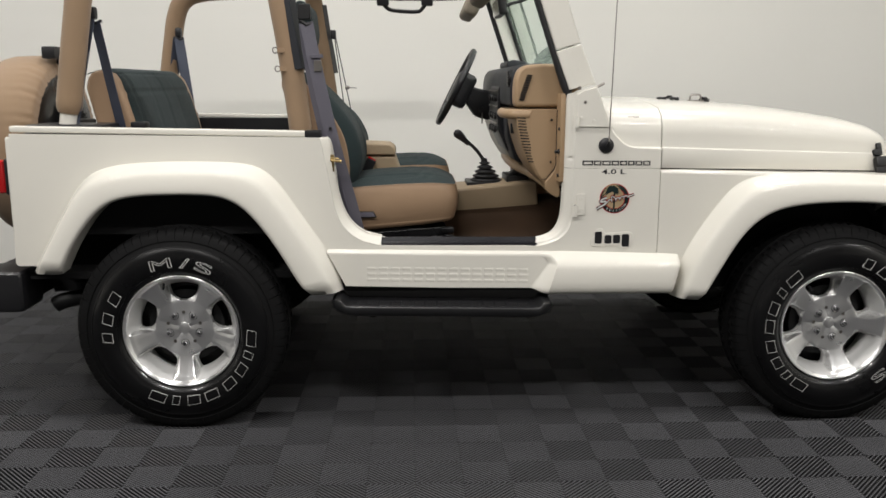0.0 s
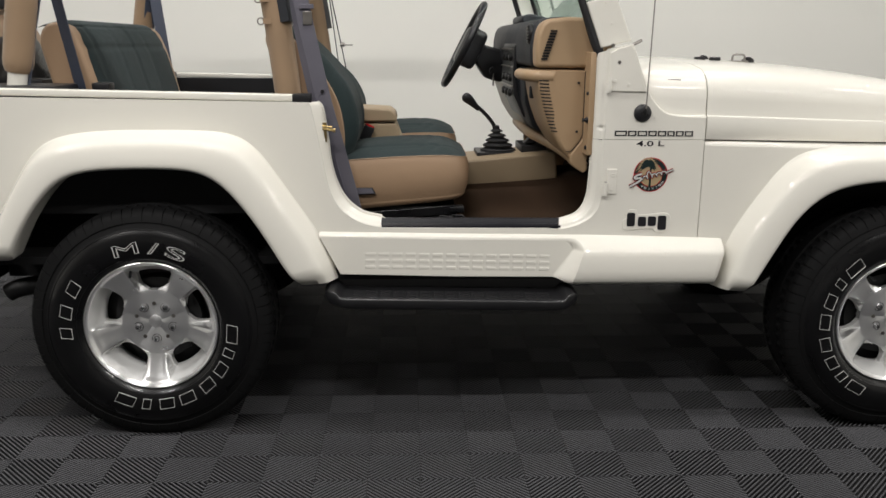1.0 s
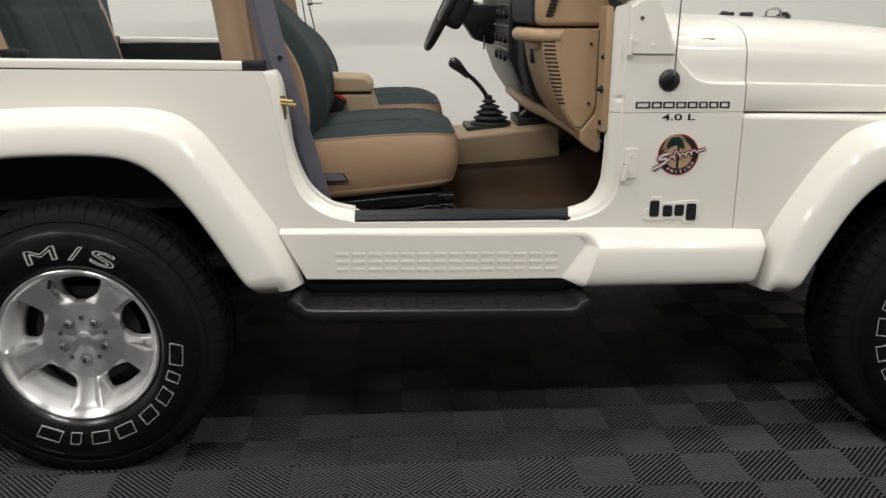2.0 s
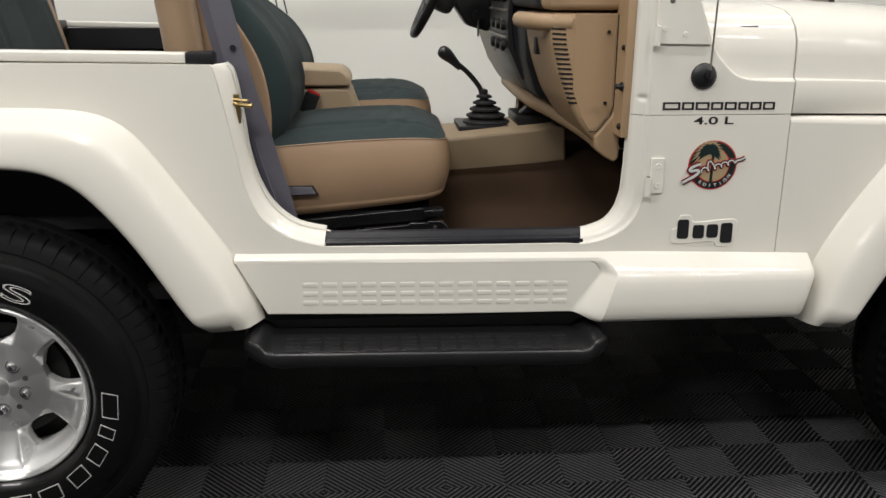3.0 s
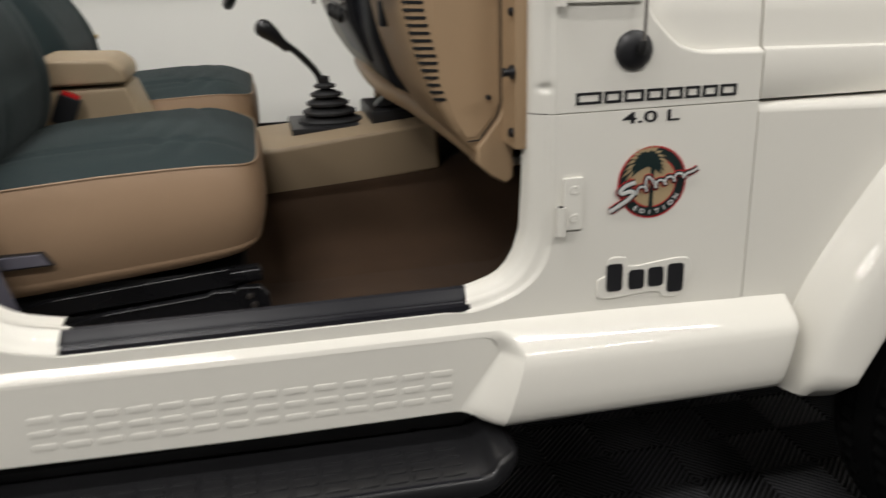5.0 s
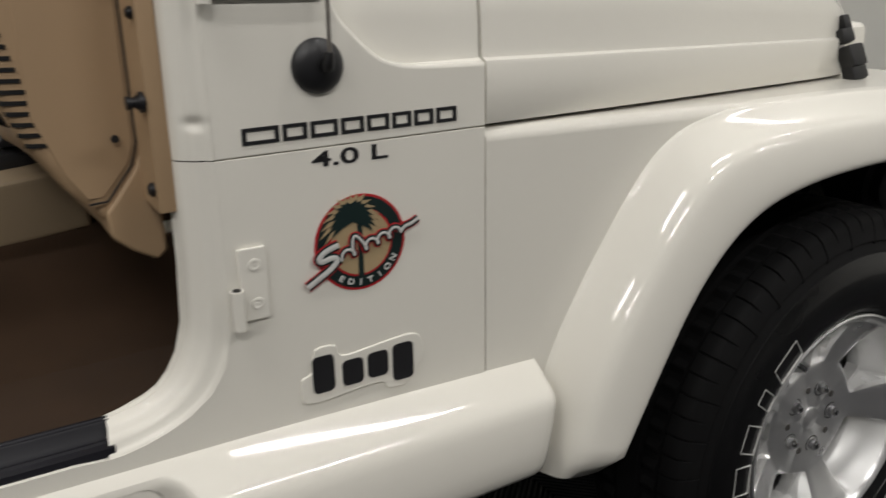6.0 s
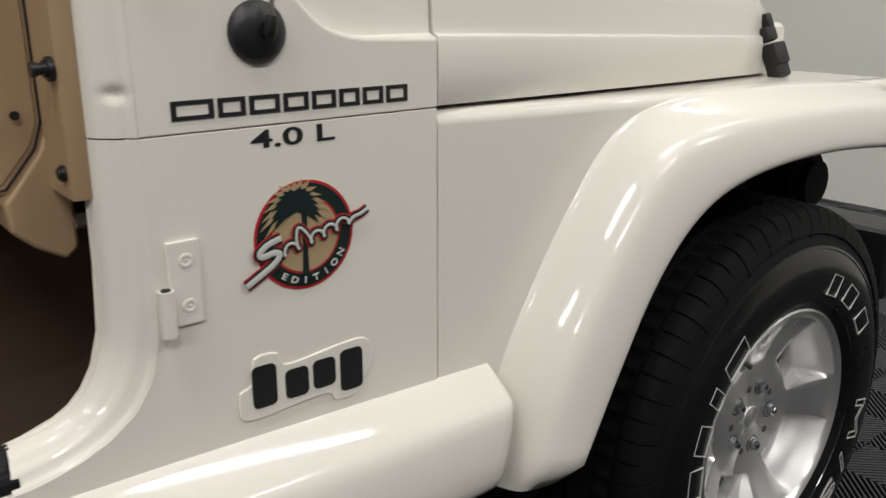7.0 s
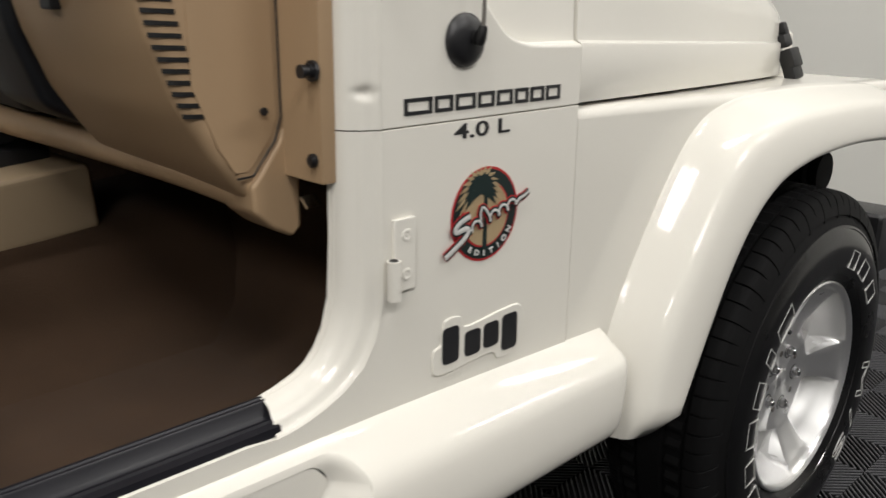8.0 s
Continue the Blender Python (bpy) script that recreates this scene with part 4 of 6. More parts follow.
def make_wheel():
    w = holder("wheel", pose(0, -HUB, 0.365), car)
    w["label"] = "five-spoke machined alloy wheel with white-outlined all-terrain tyre"
    tyre = part("tyre", tyre_mesh(), RUBBER, w, sharp=28)
    tyre.data.materials.append(TREAD)
    for poly in tyre.data.polygons:
        if math.hypot(poly.center.x, poly.center.z) > 0.3115:
            poly.material_index = 1
    rim = part("rim", rim_mesh(), ALLOY, w, sharp=35)
    rim.data.materials.append(SILVER)
    for poly in rim.data.polygons:
        r, a = math.hypot(poly.center.x, poly.center.z), math.degrees(math.atan2(poly.center.z, poly.center.x))
        if 0.107 < r < 0.1915 and abs((a - 54 + 36) % 72 - 36) > 13.5:
            poly.material_index = 1
    part("barrel", lathe([(0.2055, -0.096), (0.199, -0.088), (0.1965, -0.070), (0.192, -0.04), (0.186, -0.01), (0.182, 0.02), (0.18, 0.09), (0.20, 0.10)], 64), SILVER, w)
    part("hub_cap", lathe([(0.0005, -0.0550), (0.017, -0.0550), (0.020, -0.0540), (0.021, -0.050)], 32), ALLOY, w)
    part("brake_drum", lathe([(0.001, -0.016), (0.10, -0.016), (0.135, -0.012), (0.14, 0.03), (0.176, 0.03)], 48), SATIN, w)
    for k in range(5):
        a = radians(54 + 72 * k)
        nut = lathe([(0.0005, -0.0660), (0.0055, -0.0655), (0.0085, -0.0625), (0.0100, -0.058), (0.0100, -0.048)], 6)
        move(nut, Matrix.Translation((0.057 * math.cos(a), 0, 0.057 * math.sin(a))))
        part("lug_nut", nut, DARKCHROME, w)
        cup = lathe([(0.0155, -0.0500), (0.0155, -0.0528), (0.0140, -0.0530), (0.0125, -0.050)], 20)
        part("nut_seat", move(cup, Matrix.Translation((0.057 * math.cos(a), 0, 0.057 * math.sin(a)))), SATIN, w)
        a2 = radians(90 + 72 * k)
        part("dimple", cyl(0.060 * math.cos(a2), -0.0545, 0.060 * math.sin(a2), 0.006, 0.001, "Y", 16), STEEL, w)
    # brand word as eight plain hollow blocks, then three more, and the mud-and-snow mark
    for ang, wd in ((-5.0, 0.058), (-19.5, 0.026), (-33.0, 0.042), (-48.5, 0.046), (-66.0, 0.050), (-81.5, 0.046), (-96.0, 0.026), (-111.0, 0.058)):
        part("mark", on_tyre(outline_block(wd, 0.034, 0.002), ang), LETTER, w)
    for ang, wd in ((183.5, 0.034), (168, 0.040), (150, 0.042)):
        part("mark", on_tyre(outline_block(wd, 0.036, 0.003), ang), LETTER, w)
    for ch, ang, wide in (("M", 102, 2.3), ("/", 83, 2.3), ("S", 68, 2.9)):
        part("mark", on_tyre(writing(ch, 0.050, 0.0007, wide), ang), LETTER, w)
    part("valve", tube([(0.165 * math.cos(1.9), -0.098, 0.165 * math.sin(1.9)), (0.178 * math.cos(1.9), -0.075, 0.178 * math.sin(1.9))], 0.004, 8), PLASTIC, w)
    return w


wheel = make_wheel()
front_wheel = copy_thing(wheel, pose(2.373, -HUB, 0.365, 0, 115, 0))
# this tyre is mounted at another angle on its rim
for ob in front_wheel.children:
    if ob.name.split(".")[0] in ("rim", "hub_cap", "lug_nut", "nut_seat", "dimple", "valve"):
        ob.matrix_basis = Matrix.Rotation(radians(-131), 4, "Y") @ ob.matrix_basis
copy_thing(wheel, pose(0, HUB, 0.365, 0, 40, 180))
copy_thing(wheel, pose(2.373, HUB, 0.365, 0, -70, 180))

# ---- roll bar ----
for s in (-1, 1):
    bar = holder("roll_bar_side", parent=car)
    pts = smooth_path([(-0.428, s * 0.62, 1.08), (-0.408, s * 0.62, 1.20), (-0.372, s * 0.62, 1.42), (-0.345, s * 0.62, 1.56), (-0.305, s * 0.615, 1.635), (-0.22, s * 0.61, 1.675), (0.0, s * 0.61, 1.69), (0.28, s * 0.61, 1.69)], 8)
    part("rear_bar_cover", tube(pts[4:], [0.036, 0.043] + [0.0455] * (len(pts) - 6), 18), TANCLOTH, bar, "tan padded cloth roll bar cover")
    part("rear_bar_foot", tube([(-0.430, s * 0.62, 1.05), (-0.415, s * 0.62, 1.15)], 0.031, 18), PAINT, bar)
    pts = smooth_path([(0.432, s * 0.625, 0.72), (0.424, s * 0.625, 0.95), (0.414, s * 0.625, 1.10), (0.383, s * 0.622, 1.35), (0.354, s * 0.62, 1.54), (0.338, s * 0.60, 1.66), (0.345, s * 0.54, 1.70), (0.345, 0, 1.71)], 8)
    part("main_hoop_cover", tube(pts, 0.042, 18), TANCLOTH, bar)
    part("hoop_pad", strap(smooth_path([(0.428, s * 0.64, 1.285), (0.414, s * 0.638, 1.38), (0.394, s * 0.635, 1.50), (0.378, s * 0.63, 1.62)], 5), 0.055, 0.028, (0.3, 1, 0)), DARKDASH, bar)
    part("top_bar", tube(smooth_path([(0.36, s * 0.61, 1.69), (0.7, s * 0.61, 1.685), (1.0, s * 0.61, 1.685), (1.2, s * 0.61, 1.70)], 5), 0.042, 16), PLASTIC, bar)
    for z in (1.285, 1.35):
        ring = tube([(0.345 + 0.010 * math.cos(a * math.tau / 16) - (z - 1.3) * 0.1, s * 0.66, z + 0.010 * math.sin(a * math.tau / 16)) for a in range(17)], 0.0022, 6)
        part("cover_ring", ring, STEEL, bar)
        part("ring_tab", box(0.352 - (z - 1.3) * 0.1, 0.378 - (z - 1.3) * 0.1, *sorted((s * 0.655, s * 0.664)), z - 0.008, z + 0.008), TANCLOTH, bar)
# coat hook and cords on the far hoop
part("cord", tube([(0.437, 0.63, 1.47), (0.478, 0.63, 1.13)], 0.0025, 6), PLASTIC, car)
part("cord", tube([(0.442, 0.63, 1.47), (0.512, 0.63, 1.11)], 0.0025, 6), PLASTIC, car)
part("cord_clip", box(0.418, 0.446, 0.615, 0.64, 1.455, 1.50, 0.008), PLASTIC, car)
part("cord_peg", join(tube([(0.492, 0.63, 1.215), (0.545, 0.63, 1.213)], 0.003, 6), cyl(0.497, 0.63, 1.215, 0.010, 0.02, "X", 10)), STEEL, car)
# grab loop hanging from the top bar
part("grab_loop", join(tube(smooth_path([(0.720, -0.58, 1.525), (0.735, -0.575, 1.507), (0.760, -0.575, 1.496), (0.845, -0.575, 1.492), (0.868, -0.575, 1.506), (0.885, -0.58, 1.528)], 6), 0.007, 10), box(0.700, 0.745, -0.60, -0.56, 1.512, 1.66, 0.008), box(0.862, 0.905, -0.60, -0.56, 1.512, 1.66, 0.008),
     box(0.765, 0.80, -0.60, -0.56, 1.53, 1.66, 0.008)), PLASTIC, car, "black grab loop strapped to the bar")
for y0, y1 in ((-0.58, -0.18), (0.18, 0.58)):
    part("sun_visor", move(box(-0.034, 0.034, y0, y1, -0.060, 0.060, 0.030, 6), Matrix.Translation((1.112, 0, 1.597)) @ Matrix.Rotation(radians(24), 4, "Y")), VISORCLOTH, car, "folded grey-tan sun visor")
    part("visor_arm", tube([(1.13, y1 if y0 < 0 else y0, 1.64), (1.20, y1 if y0 < 0 else y0, 1.71)], 0.005, 8), PLASTIC, car)
mirror = holder("rear_view_mirror", parent=car)
mirror["label"] = "black rear-view mirror on a short arm at the windscreen"
part("mirror_shell", move(box(-0.016, 0.020, -0.125, 0.125, -0.036, 0.036, 0.012, 4), Matrix.Translation((1.207, 0, 1.556)) @ Matrix.Rotation(radians(-8), 4, "Y")), SATIN, mirror)
part("mirror_glass", move(box(-0.0185, -0.0155, -0.115, 0.115, -0.030, 0.030, 0.001), Matrix.Translation((1.207, 0, 1.556)) @ Matrix.Rotation(radians(-8), 4, "Y")), CHROME, mirror, "mirror glass")
part("mirror_arm", tube(smooth_path([(1.222, 0, 1.560), (1.262, 0, 1.576), (1.315, 0, 1.590), (1.324, 0, 1.604)], 4), 0.007, 10), PLASTIC, mirror)

# ---- seats ----
def cushion_shape(outline, half_width, bevel, seg=4):
    bm = plate(outline, -half_width, half_width, 0)
    bmesh.ops.bevel(bm, geom=bm.edges[:], offset=bevel, segments=seg, profile=0.55, affect="EDGES", clamp_overlap=True)
    return bm


def front_seat():
    st = holder("front_seat", pose(0, -0.365, 0), car)
    st["label"] = "front bucket seat in tan vinyl with dark green cloth"
    # cushion: bulged sides on a rounded plan, hem band below, crowned cloth above the seam
    def plan(a, q):
        c, d = math.cos(a), math.sin(a)
        e = 0.34 if c > 0 else 0.22
        return 0.770 + 0.225 * q * abs(c) ** e * (1 if c > 0 else -1), 0.247 * q * abs(d) ** 0.27 * (1 if d > 0 else -1)

    def low(x):
        return 0.683 + 0.038 * max(0.0, (x - 0.56) / 0.43) ** 1.2

    def seam(x):
        return 0.846 + 0.021 * math.sin(min(1.0, max(0.0, (x - 0.545) / 0.36)) * math.pi / 2) - 0.010 * max(0.0, (x - 0.90) / 0.09) ** 2

    def shell(f0, f1, n, out):
        rows = []
        for i in range(n + 1):
            f = f0 + (f1 - f0) * i / n
            row = []
            for k in range(97):
                x, y = plan(math.tau * k / 96, 1.0)
                g = out(f) / 0.235
                row.append((0.770 + (x - 0.770) * (1 + g), y * (1 + g), low(x) + (seam(x) - low(x)) * f))
            rows.append(row)
        return grid(rows)
    part("cushion", shell(0.10, 1.0, 12, lambda f: -0.010 * (1 - f) ** 2 + 0.012 * math.sin(math.pi * min(1.0, f)) ** 0.8), TAN, st, sharp=60)
    part("cushion_skirt", shell(0.0, 0.13, 4, lambda f: -0.012 + 0.010 * math.sin(math.pi * 0.62 * f / 0.13)), TAN, st, sharp=60)
    rows = []
    for i in range(25):
        q = 1.0 - i / 24 * 0.995
        row = []
        for k in range(97):
            x, y = plan(math.tau * k / 96, 1.0)
            x, y = 0.770 + (x - 0.770) * q, y * q
            f, v = (x - 0.545) / 0.45, y / 0.245
            lift = 0.024 * (1 - q ** 4) + 0.010 * (1 - q * q)
            fold = sum(d * math.exp(-((f - c0 + 0.16 * abs(v) ** 1.6) / wd) ** 2) for d, c0, wd in ((-0.006, 0.74, 0.020), (-0.006, 0.86, 0.018), (-0.004, 0.60, 0.022))) * (1 - q ** 8)
            side_seam = -0.006 * math.exp(-((abs(v) - 0.60) / 0.03) ** 2) * (1 - q ** 8)
            row.append((x * 1.0 + 0.001, y, seam(x) - 0.001 + lift + fold + side_seam))
        rows.append(row)
    part("cushion_cloth", grid(rows), GREEN, st, sharp=70)
    part("cushion_piping", tube([(plan(math.tau * k / 96, 1.002)[0], plan(math.tau * k / 96, 1.002)[1], seam(plan(math.tau * k / 96, 1.0)[0]) - 0.001) for k in range(97)], 0.0019, 6), TAN, st)
    back_o = smooth_path([(0.500, 0, 0.80), (0.455, 0, 0.93), (0.400, 0, 1.08), (0.355, 0, 1.20), (0.350, 0, 1.245), (0.375, 0, 1.268), (0.410, 0, 1.258), (0.470, 0, 1.195), (0.525, 0, 1.125), (0.568, 0, 1.05), (0.588, 0, 0.97), (0.590, 0, 0.89), (0.570, 0, 0.82)], 3, True)
    part("backrest", cushion_shape([(p.x, p.z) for p in back_o], 0.235, 0.016, 3), TAN, st)
    front = [(0.585, 0.835), (0.618, 0.885), (0.632, 0.94), (0.630, 1.00), (0.603, 1.08), (0.552, 1.150), (0.492, 1.212), (0.440, 1.258), (0.400, 1.278)]
    fp = smooth_path([(x, 0, z) for x, z in front], 4)
    rows = []
    for i, p in enumerate(fp):
        f = i / (len(fp) - 1)
        row = []
        for j in range(29):
            v = -1 + j / 14
            wid = 0.232 * (1 - 0.12 * max(0, f - 0.5)) * (1 - 0.35 * max(0, (f - 0.9) / 0.1) ** 2)
            inset = 0.050 * abs(v) ** 8
            pleat = -0.006 * math.exp(-((abs(v) - 0.55) / 0.04) ** 2) - 0.006 * math.exp(-((f - 0.35) / 0.03) ** 2) * (abs(v) < 0.55)
            row.append((p.x - inset + pleat + 0.008 * math.exp(-((abs(v) - 0.78) / 0.12) ** 2), v * wid, p.z - 0.3 * inset))
        rows.append(row)
    part("backrest_cloth", grid(rows), GREEN, st, sharp=70)
    part("headrest", cushion_shape([(0.375, 1.345), (0.365, 1.45), (0.378, 1.525), (0.415, 1.545), (0.448, 1.515), (0.458, 1.42), (0.440, 1.342)], 0.125, 0.02), GREEN, st)
    for y in (-0.05, 0.05):
        part("headrest_post", tube([(0.385, y, 1.24), (0.41, y, 1.38)], 0.006, 8), STEEL, st)
    part("recliner_lever", move(plate([(-0.040, 0.012), (0.030, 0.012), (0.042, -0.010), (-0.030, -0.012)], -0.008, 0.006, 0.004), Matrix.Translation((0.650, -0.256, 0.750))), PLASTIC, st)
    # lit face of the lever, its light put into a paler grey plate
    part("recliner_cap", move(plate([(-0.036, 0.010), (0.027, 0.010), (0.037, -0.007), (-0.027, -0.009)], -0.010, -0.006, 0.002), Matrix.Translation((0.650, -0.256, 0.750))), BELT, st)
    for y in (-0.20, 0.20):
        part("seat_rail", box(0.58, 0.96, y - 0.018, y + 0.018, 0.640, 0.684, 0.005), SATIN, st)
        part("seat_rail_foot", box(0.60, 0.95, y - 0.022, y + 0.022, 0.575, 0.642, 0.006), SATIN, st)
    # side plates of the slide: sloping upper rail, notched lower rail with worn edges, bolts
    part("upper_slide", plate([(0.600, 0.655), (0.660, 0.673), (0.933, 0.696), (0.978, 0.698), (0.985, 0.690), (0.985, 0.672), (0.935, 0.668), (0.680, 0.648)], -0.229, -0.217, 0.002), SLIDE, st)
    part("slide_edge", tube([(0.672, -0.2295, 0.6735), (0.933, -0.2295, 0.6955)], 0.0009, 6), SLIDEEDGE, st)
    part("front_clamp", box(0.936, 0.982, -0.236, -0.215, 0.676, 0.692, 0.003), SLIDE, st)
    part("slide_edge", tube([(0.938, -0.2365, 0.6915), (0.980, -0.2365, 0.6935)], 0.0010, 6), SLIDEEDGE, st)
    notch = [(0.700, 0.638), (0.743, 0.6465), (0.899, 0.6590), (0.903, 0.6635), (0.937, 0.6635), (0.941, 0.6600), (0.946, 0.6680), (0.980, 0.6660), (0.992, 0.6520)]
    part("lower_slide", plate([(0.620, 0.600)] + notch + [(0.996, 0.600)], -0.240, -0.226, 0.0018), SLIDE, st)
    part("slide_edge", tube([(x, -0.2405, z - 0.001) for x, z in notch[1:]], 0.0010, 6), SLIDEEDGE, st)
    for x, z, r in ((0.962, 0.6525, 0.0048), (0.968, 0.6370, 0.0055)):
        part("slide_bolt", cyl(x, -0.2415, z, r, 0.005, "Y", 16, 0.0015), STEEL, st)
    part("seat_pan", box(0.56, 0.955, -0.22, 0.22, 0.676, 0.692, 0.004), SATIN, st)
    part("release_bar", tube([(0.93, -0.20, 0.655), (0.955, -0.20, 0.662), (0.955, 0.20, 0.662), (0.93, 0.20, 0.655)], 0.006, 8), SATIN, st)
    return st


seat = front_seat()
far_seat = copy_thing(seat, pose(0, 0.365, 0))
for ob in far_seat.children:
    if ob.name.startswith(("backrest", "headrest")):
        ob.matrix_basis = Matrix.Translation((0.55, 0, 0.83)) @ Matrix.Rotation(radians(-13), 4, "Y") @ Matrix.Translation((-0.55, 0, -0.83))

# rear bench
rs = holder("rear_seat", parent=car)
rs["label"] = "rear bench seat with dark green cloth and tan sides"
RY = 0.50
ro = [(-0.398, 1.215), (-0.390, 1.252), (-0.372, 1.274), (-0.342, 1.283), (-0.310, 1.276), (-0.286, 1.252), (-0.262, 1.19), (-0.226, 1.06), (-0.19, 0.90), (-0.20, 0.80), (-0.31, 0.80), (-0.35, 1.0)]
part("backrest", cushion_shape(ro, RY, 0.02, 3), TAN, rs)
rows = []
fp = smooth_path([(-0.362, 0, 1.279), (-0.330, 0, 1.291), (-0.296, 0, 1.276), (-0.268, 0, 1.240), (-0.242, 0, 1.18), (-0.206, 0, 1.05), (-0.17, 0, 0.90)], 8)
for i, p in enumerate(fp):
    f = i / (len(fp) - 1)
    row = []
    for j in range(61):
        v = -1 + j / 30
        inset = 0.040 * abs(v) ** 14
        seam = min(abs(v - q) for q in (-0.80, -0.35, 0.0, 0.35, 0.80))
        pleat = -0.0045 * math.exp(-(seam / 0.016) ** 2) * (f > 0.35) - 0.005 * math.exp(-((f - 0.62) / 0.018) ** 2) - 0.004 * math.exp(-((f - 0.36) / 0.02) ** 2)
        row.append((p.x - inset + pleat, v * (RY - 0.012), p.z - 0.4 * inset + pleat * 0.3))
    rows.append(row)
part("backrest_cloth", grid(rows), GREEN, rs, sharp=70)
part("cushion", cushion_shape([(-0.24, 0.72), (0.10, 0.72), (0.16, 0.78), (0.13, 0.86), (-0.24, 0.84)], RY, 0.03), GREEN, rs)
part("belt_stalk", box(-0.245, -0.185, -0.50, -0.44, 1.055, 1.09, 0.008), PLASTIC, rs)
part("parcel_trim", box(-0.55, -0.28, -0.70, -0.50, 1.04, 1.088, 0.008), PLASTIC, car)
part("parcel_trim", box(-0.55, -0.28, 0.50, 0.70, 1.04, 1.088, 0.008), PLASTIC, car)
for s in (-1, 1):
    belt = holder("rear_belt", parent=car)
    part("anchor", join(box(-0.342, -0.310, *sorted((s * 0.555, s * 0.59)), 1.458, 1.505, 0.012), tube([(-0.342, s * 0.56, 1.458), (-0.322, s * 0.56, 1.447), (-0.299, s * 0.56, 1.456)], 0.006, 8)), PLASTIC, belt)
    part("webbing", strap([(-0.322, s * 0.56, 1.452), (-0.296, s * 0.54, 1.26), (-0.272, s * 0.52, 1.09), (-0.262, s * 0.51, 1.0)], 0.047, 0.002, (0.9, 0.5 * s, 0)), NAVYBELT, belt)
    part("rear_webbing", strap([(-0.332, s * 0.575, 1.46), (-0.372, s * 0.60, 1.25), (-0.405, s * 0.62, 1.06)], 0.047, 0.002, (0.8, 0.6 * s, 0)), NAVYBELT, belt)
    # front belts: loop at the hoop, webbing down to the sill
    fb = holder("front_belt", parent=car)
    if s < 0:
        part("guide", join(box(0.425, 0.47, *sorted((s * 0.655, s * 0.68)), 1.455, 1.51, 0.006), tube([(0.432, s * 0.67, 1.452), (0.455, s * 0.672, 1.438), (0.475, s * 0.67, 1.445)], 0.006, 8)), SATIN, fb, "dark metal belt guide")
        part("webbing", strap(smooth_path([(0.455, s * 0.672, 1.445), (0.478, s * 0.680, 1.32), (0.507, s * 0.684, 1.18), (0.535, s * 0.686, 1.05), (0.574, s * 0.684, 0.90), (0.610, s * 0.680, 0.76), (0.628, s * 0.675, 0.68)], 5), 0.047, 0.0025, (1, 0.12 * s, 0)), BELT, fb)
        part("second_webbing", strap(smooth_path([(0.445, s * 0.66, 1.445), (0.470, s * 0.668, 1.25), (0.510, s * 0.672, 1.05), (0.55, s * 0.672, 0.85), (0.60, s * 0.672, 0.68)], 5), 0.047, 0.0025, (0.9, 0.45 * s, 0)), BELT, fb)
        part("tongue", box(0.478, 0.506, *sorted((s * 0.682, s * 0.688)), 1.275, 1.315, 0.003), STEEL, fb)
        part("stitch_block", box(0.468, 0.512, *sorted((s * 0.680, s * 0.690)), 1.322, 1.336, 0.003), BELT, fb)
        part("stop_button", cyl(0.532, s * 0.690, 1.075, 0.006, 0.006, "Y", 12), PLASTIC, fb)
    part("buckle", move(box(-0.021, 0.021, -0.013, 0.013, -0.03, 0.03, 0.006), Matrix.Translation((0.640, s * 0.120, 0.888)) @ Matrix.Rotation(radians(24), 4, "Y")), PLASTIC, fb)
    part("release_button", move(box(-0.017, 0.018, -0.011, 0.011, 0.026, 0.035, 0.003), Matrix.Translation((0.640, s * 0.120, 0.888)) @ Matrix.Rotation(radians(24), 4, "Y")), RED, fb)

# ---- console, tunnel and levers ----
con = holder("centre_console", parent=car)
part("console_box", cushion_shape([(0.575, 0.66), (0.80, 0.66), (0.795, 0.80), (0.752, 0.923), (0.585, 0.923)], 0.098, 0.010, 2), TANTUNNEL, con)
part("console_lid", cushion_shape([(0.580, 0.930), (0.756, 0.930), (0.752, 0.958), (0.728, 0.978), (0.590, 0.984)], 0.102, 0.010, 3), TANTUNNEL, con)
tun = holder("floor_tunnel", parent=car)
part("tunnel_cover", cushion_shape([(0.78, 0.65), (1.05, 0.680), (1.376, 0.715), (1.369, 0.818), (1.05, 0.788), (0.78, 0.773)], 0.142, 0.012, 3), TANTUNNEL, tun)
part("tunnel_carpet", grid([[(x, y, 0.577 + (z - 0.577) * (1 + 0.55 * max(0, x - 1.0)) + 0.0) for y, z in ((-0.40, 0.568), (-0.31, 0.583), (-0.245, 0.612), (-0.195, 0.655), (-0.150, 0.690), (-0.10, 0.705), (0.10, 0.705), (0.150, 0.690), (0.195, 0.655), (0.245, 0.612), (0.31, 0.583), (0.40, 0.568))] for x in (0.62, 0.80, 1.0, 1.2, 1.4, 1.6)]), CARPET, tun, sharp=60)
gear = holder("gear_lever", parent=car)
part("boot_plate", box(1.070, 1.250, -0.04, 0.14, 0.778, 0.804, 0.006), PLASTIC, gear)
prof = []
for k in range(5):
    r = 0.072 - k * 0.0120
    z = 0.799 + k * 0.0190
    prof += [(r - 0.012, z), (r, z + 0.004), (r, z + 0.009), (r - 0.012, z + 0.014)]
prof += [(0.013, 0.902), (0.001, 0.905)]
bm = lathe([(r, -z) for r, z in prof], 36)
bmesh.ops.transform(bm, matrix=Matrix.Rotation(radians(-90), 4, "X"), verts=bm.verts)
for v in bm.verts:
    v.co.z = abs(v.co.z)
    v.co.x += 1.162 - (v.co.z - 0.81) * 0.10
    v.co.y += 0.05
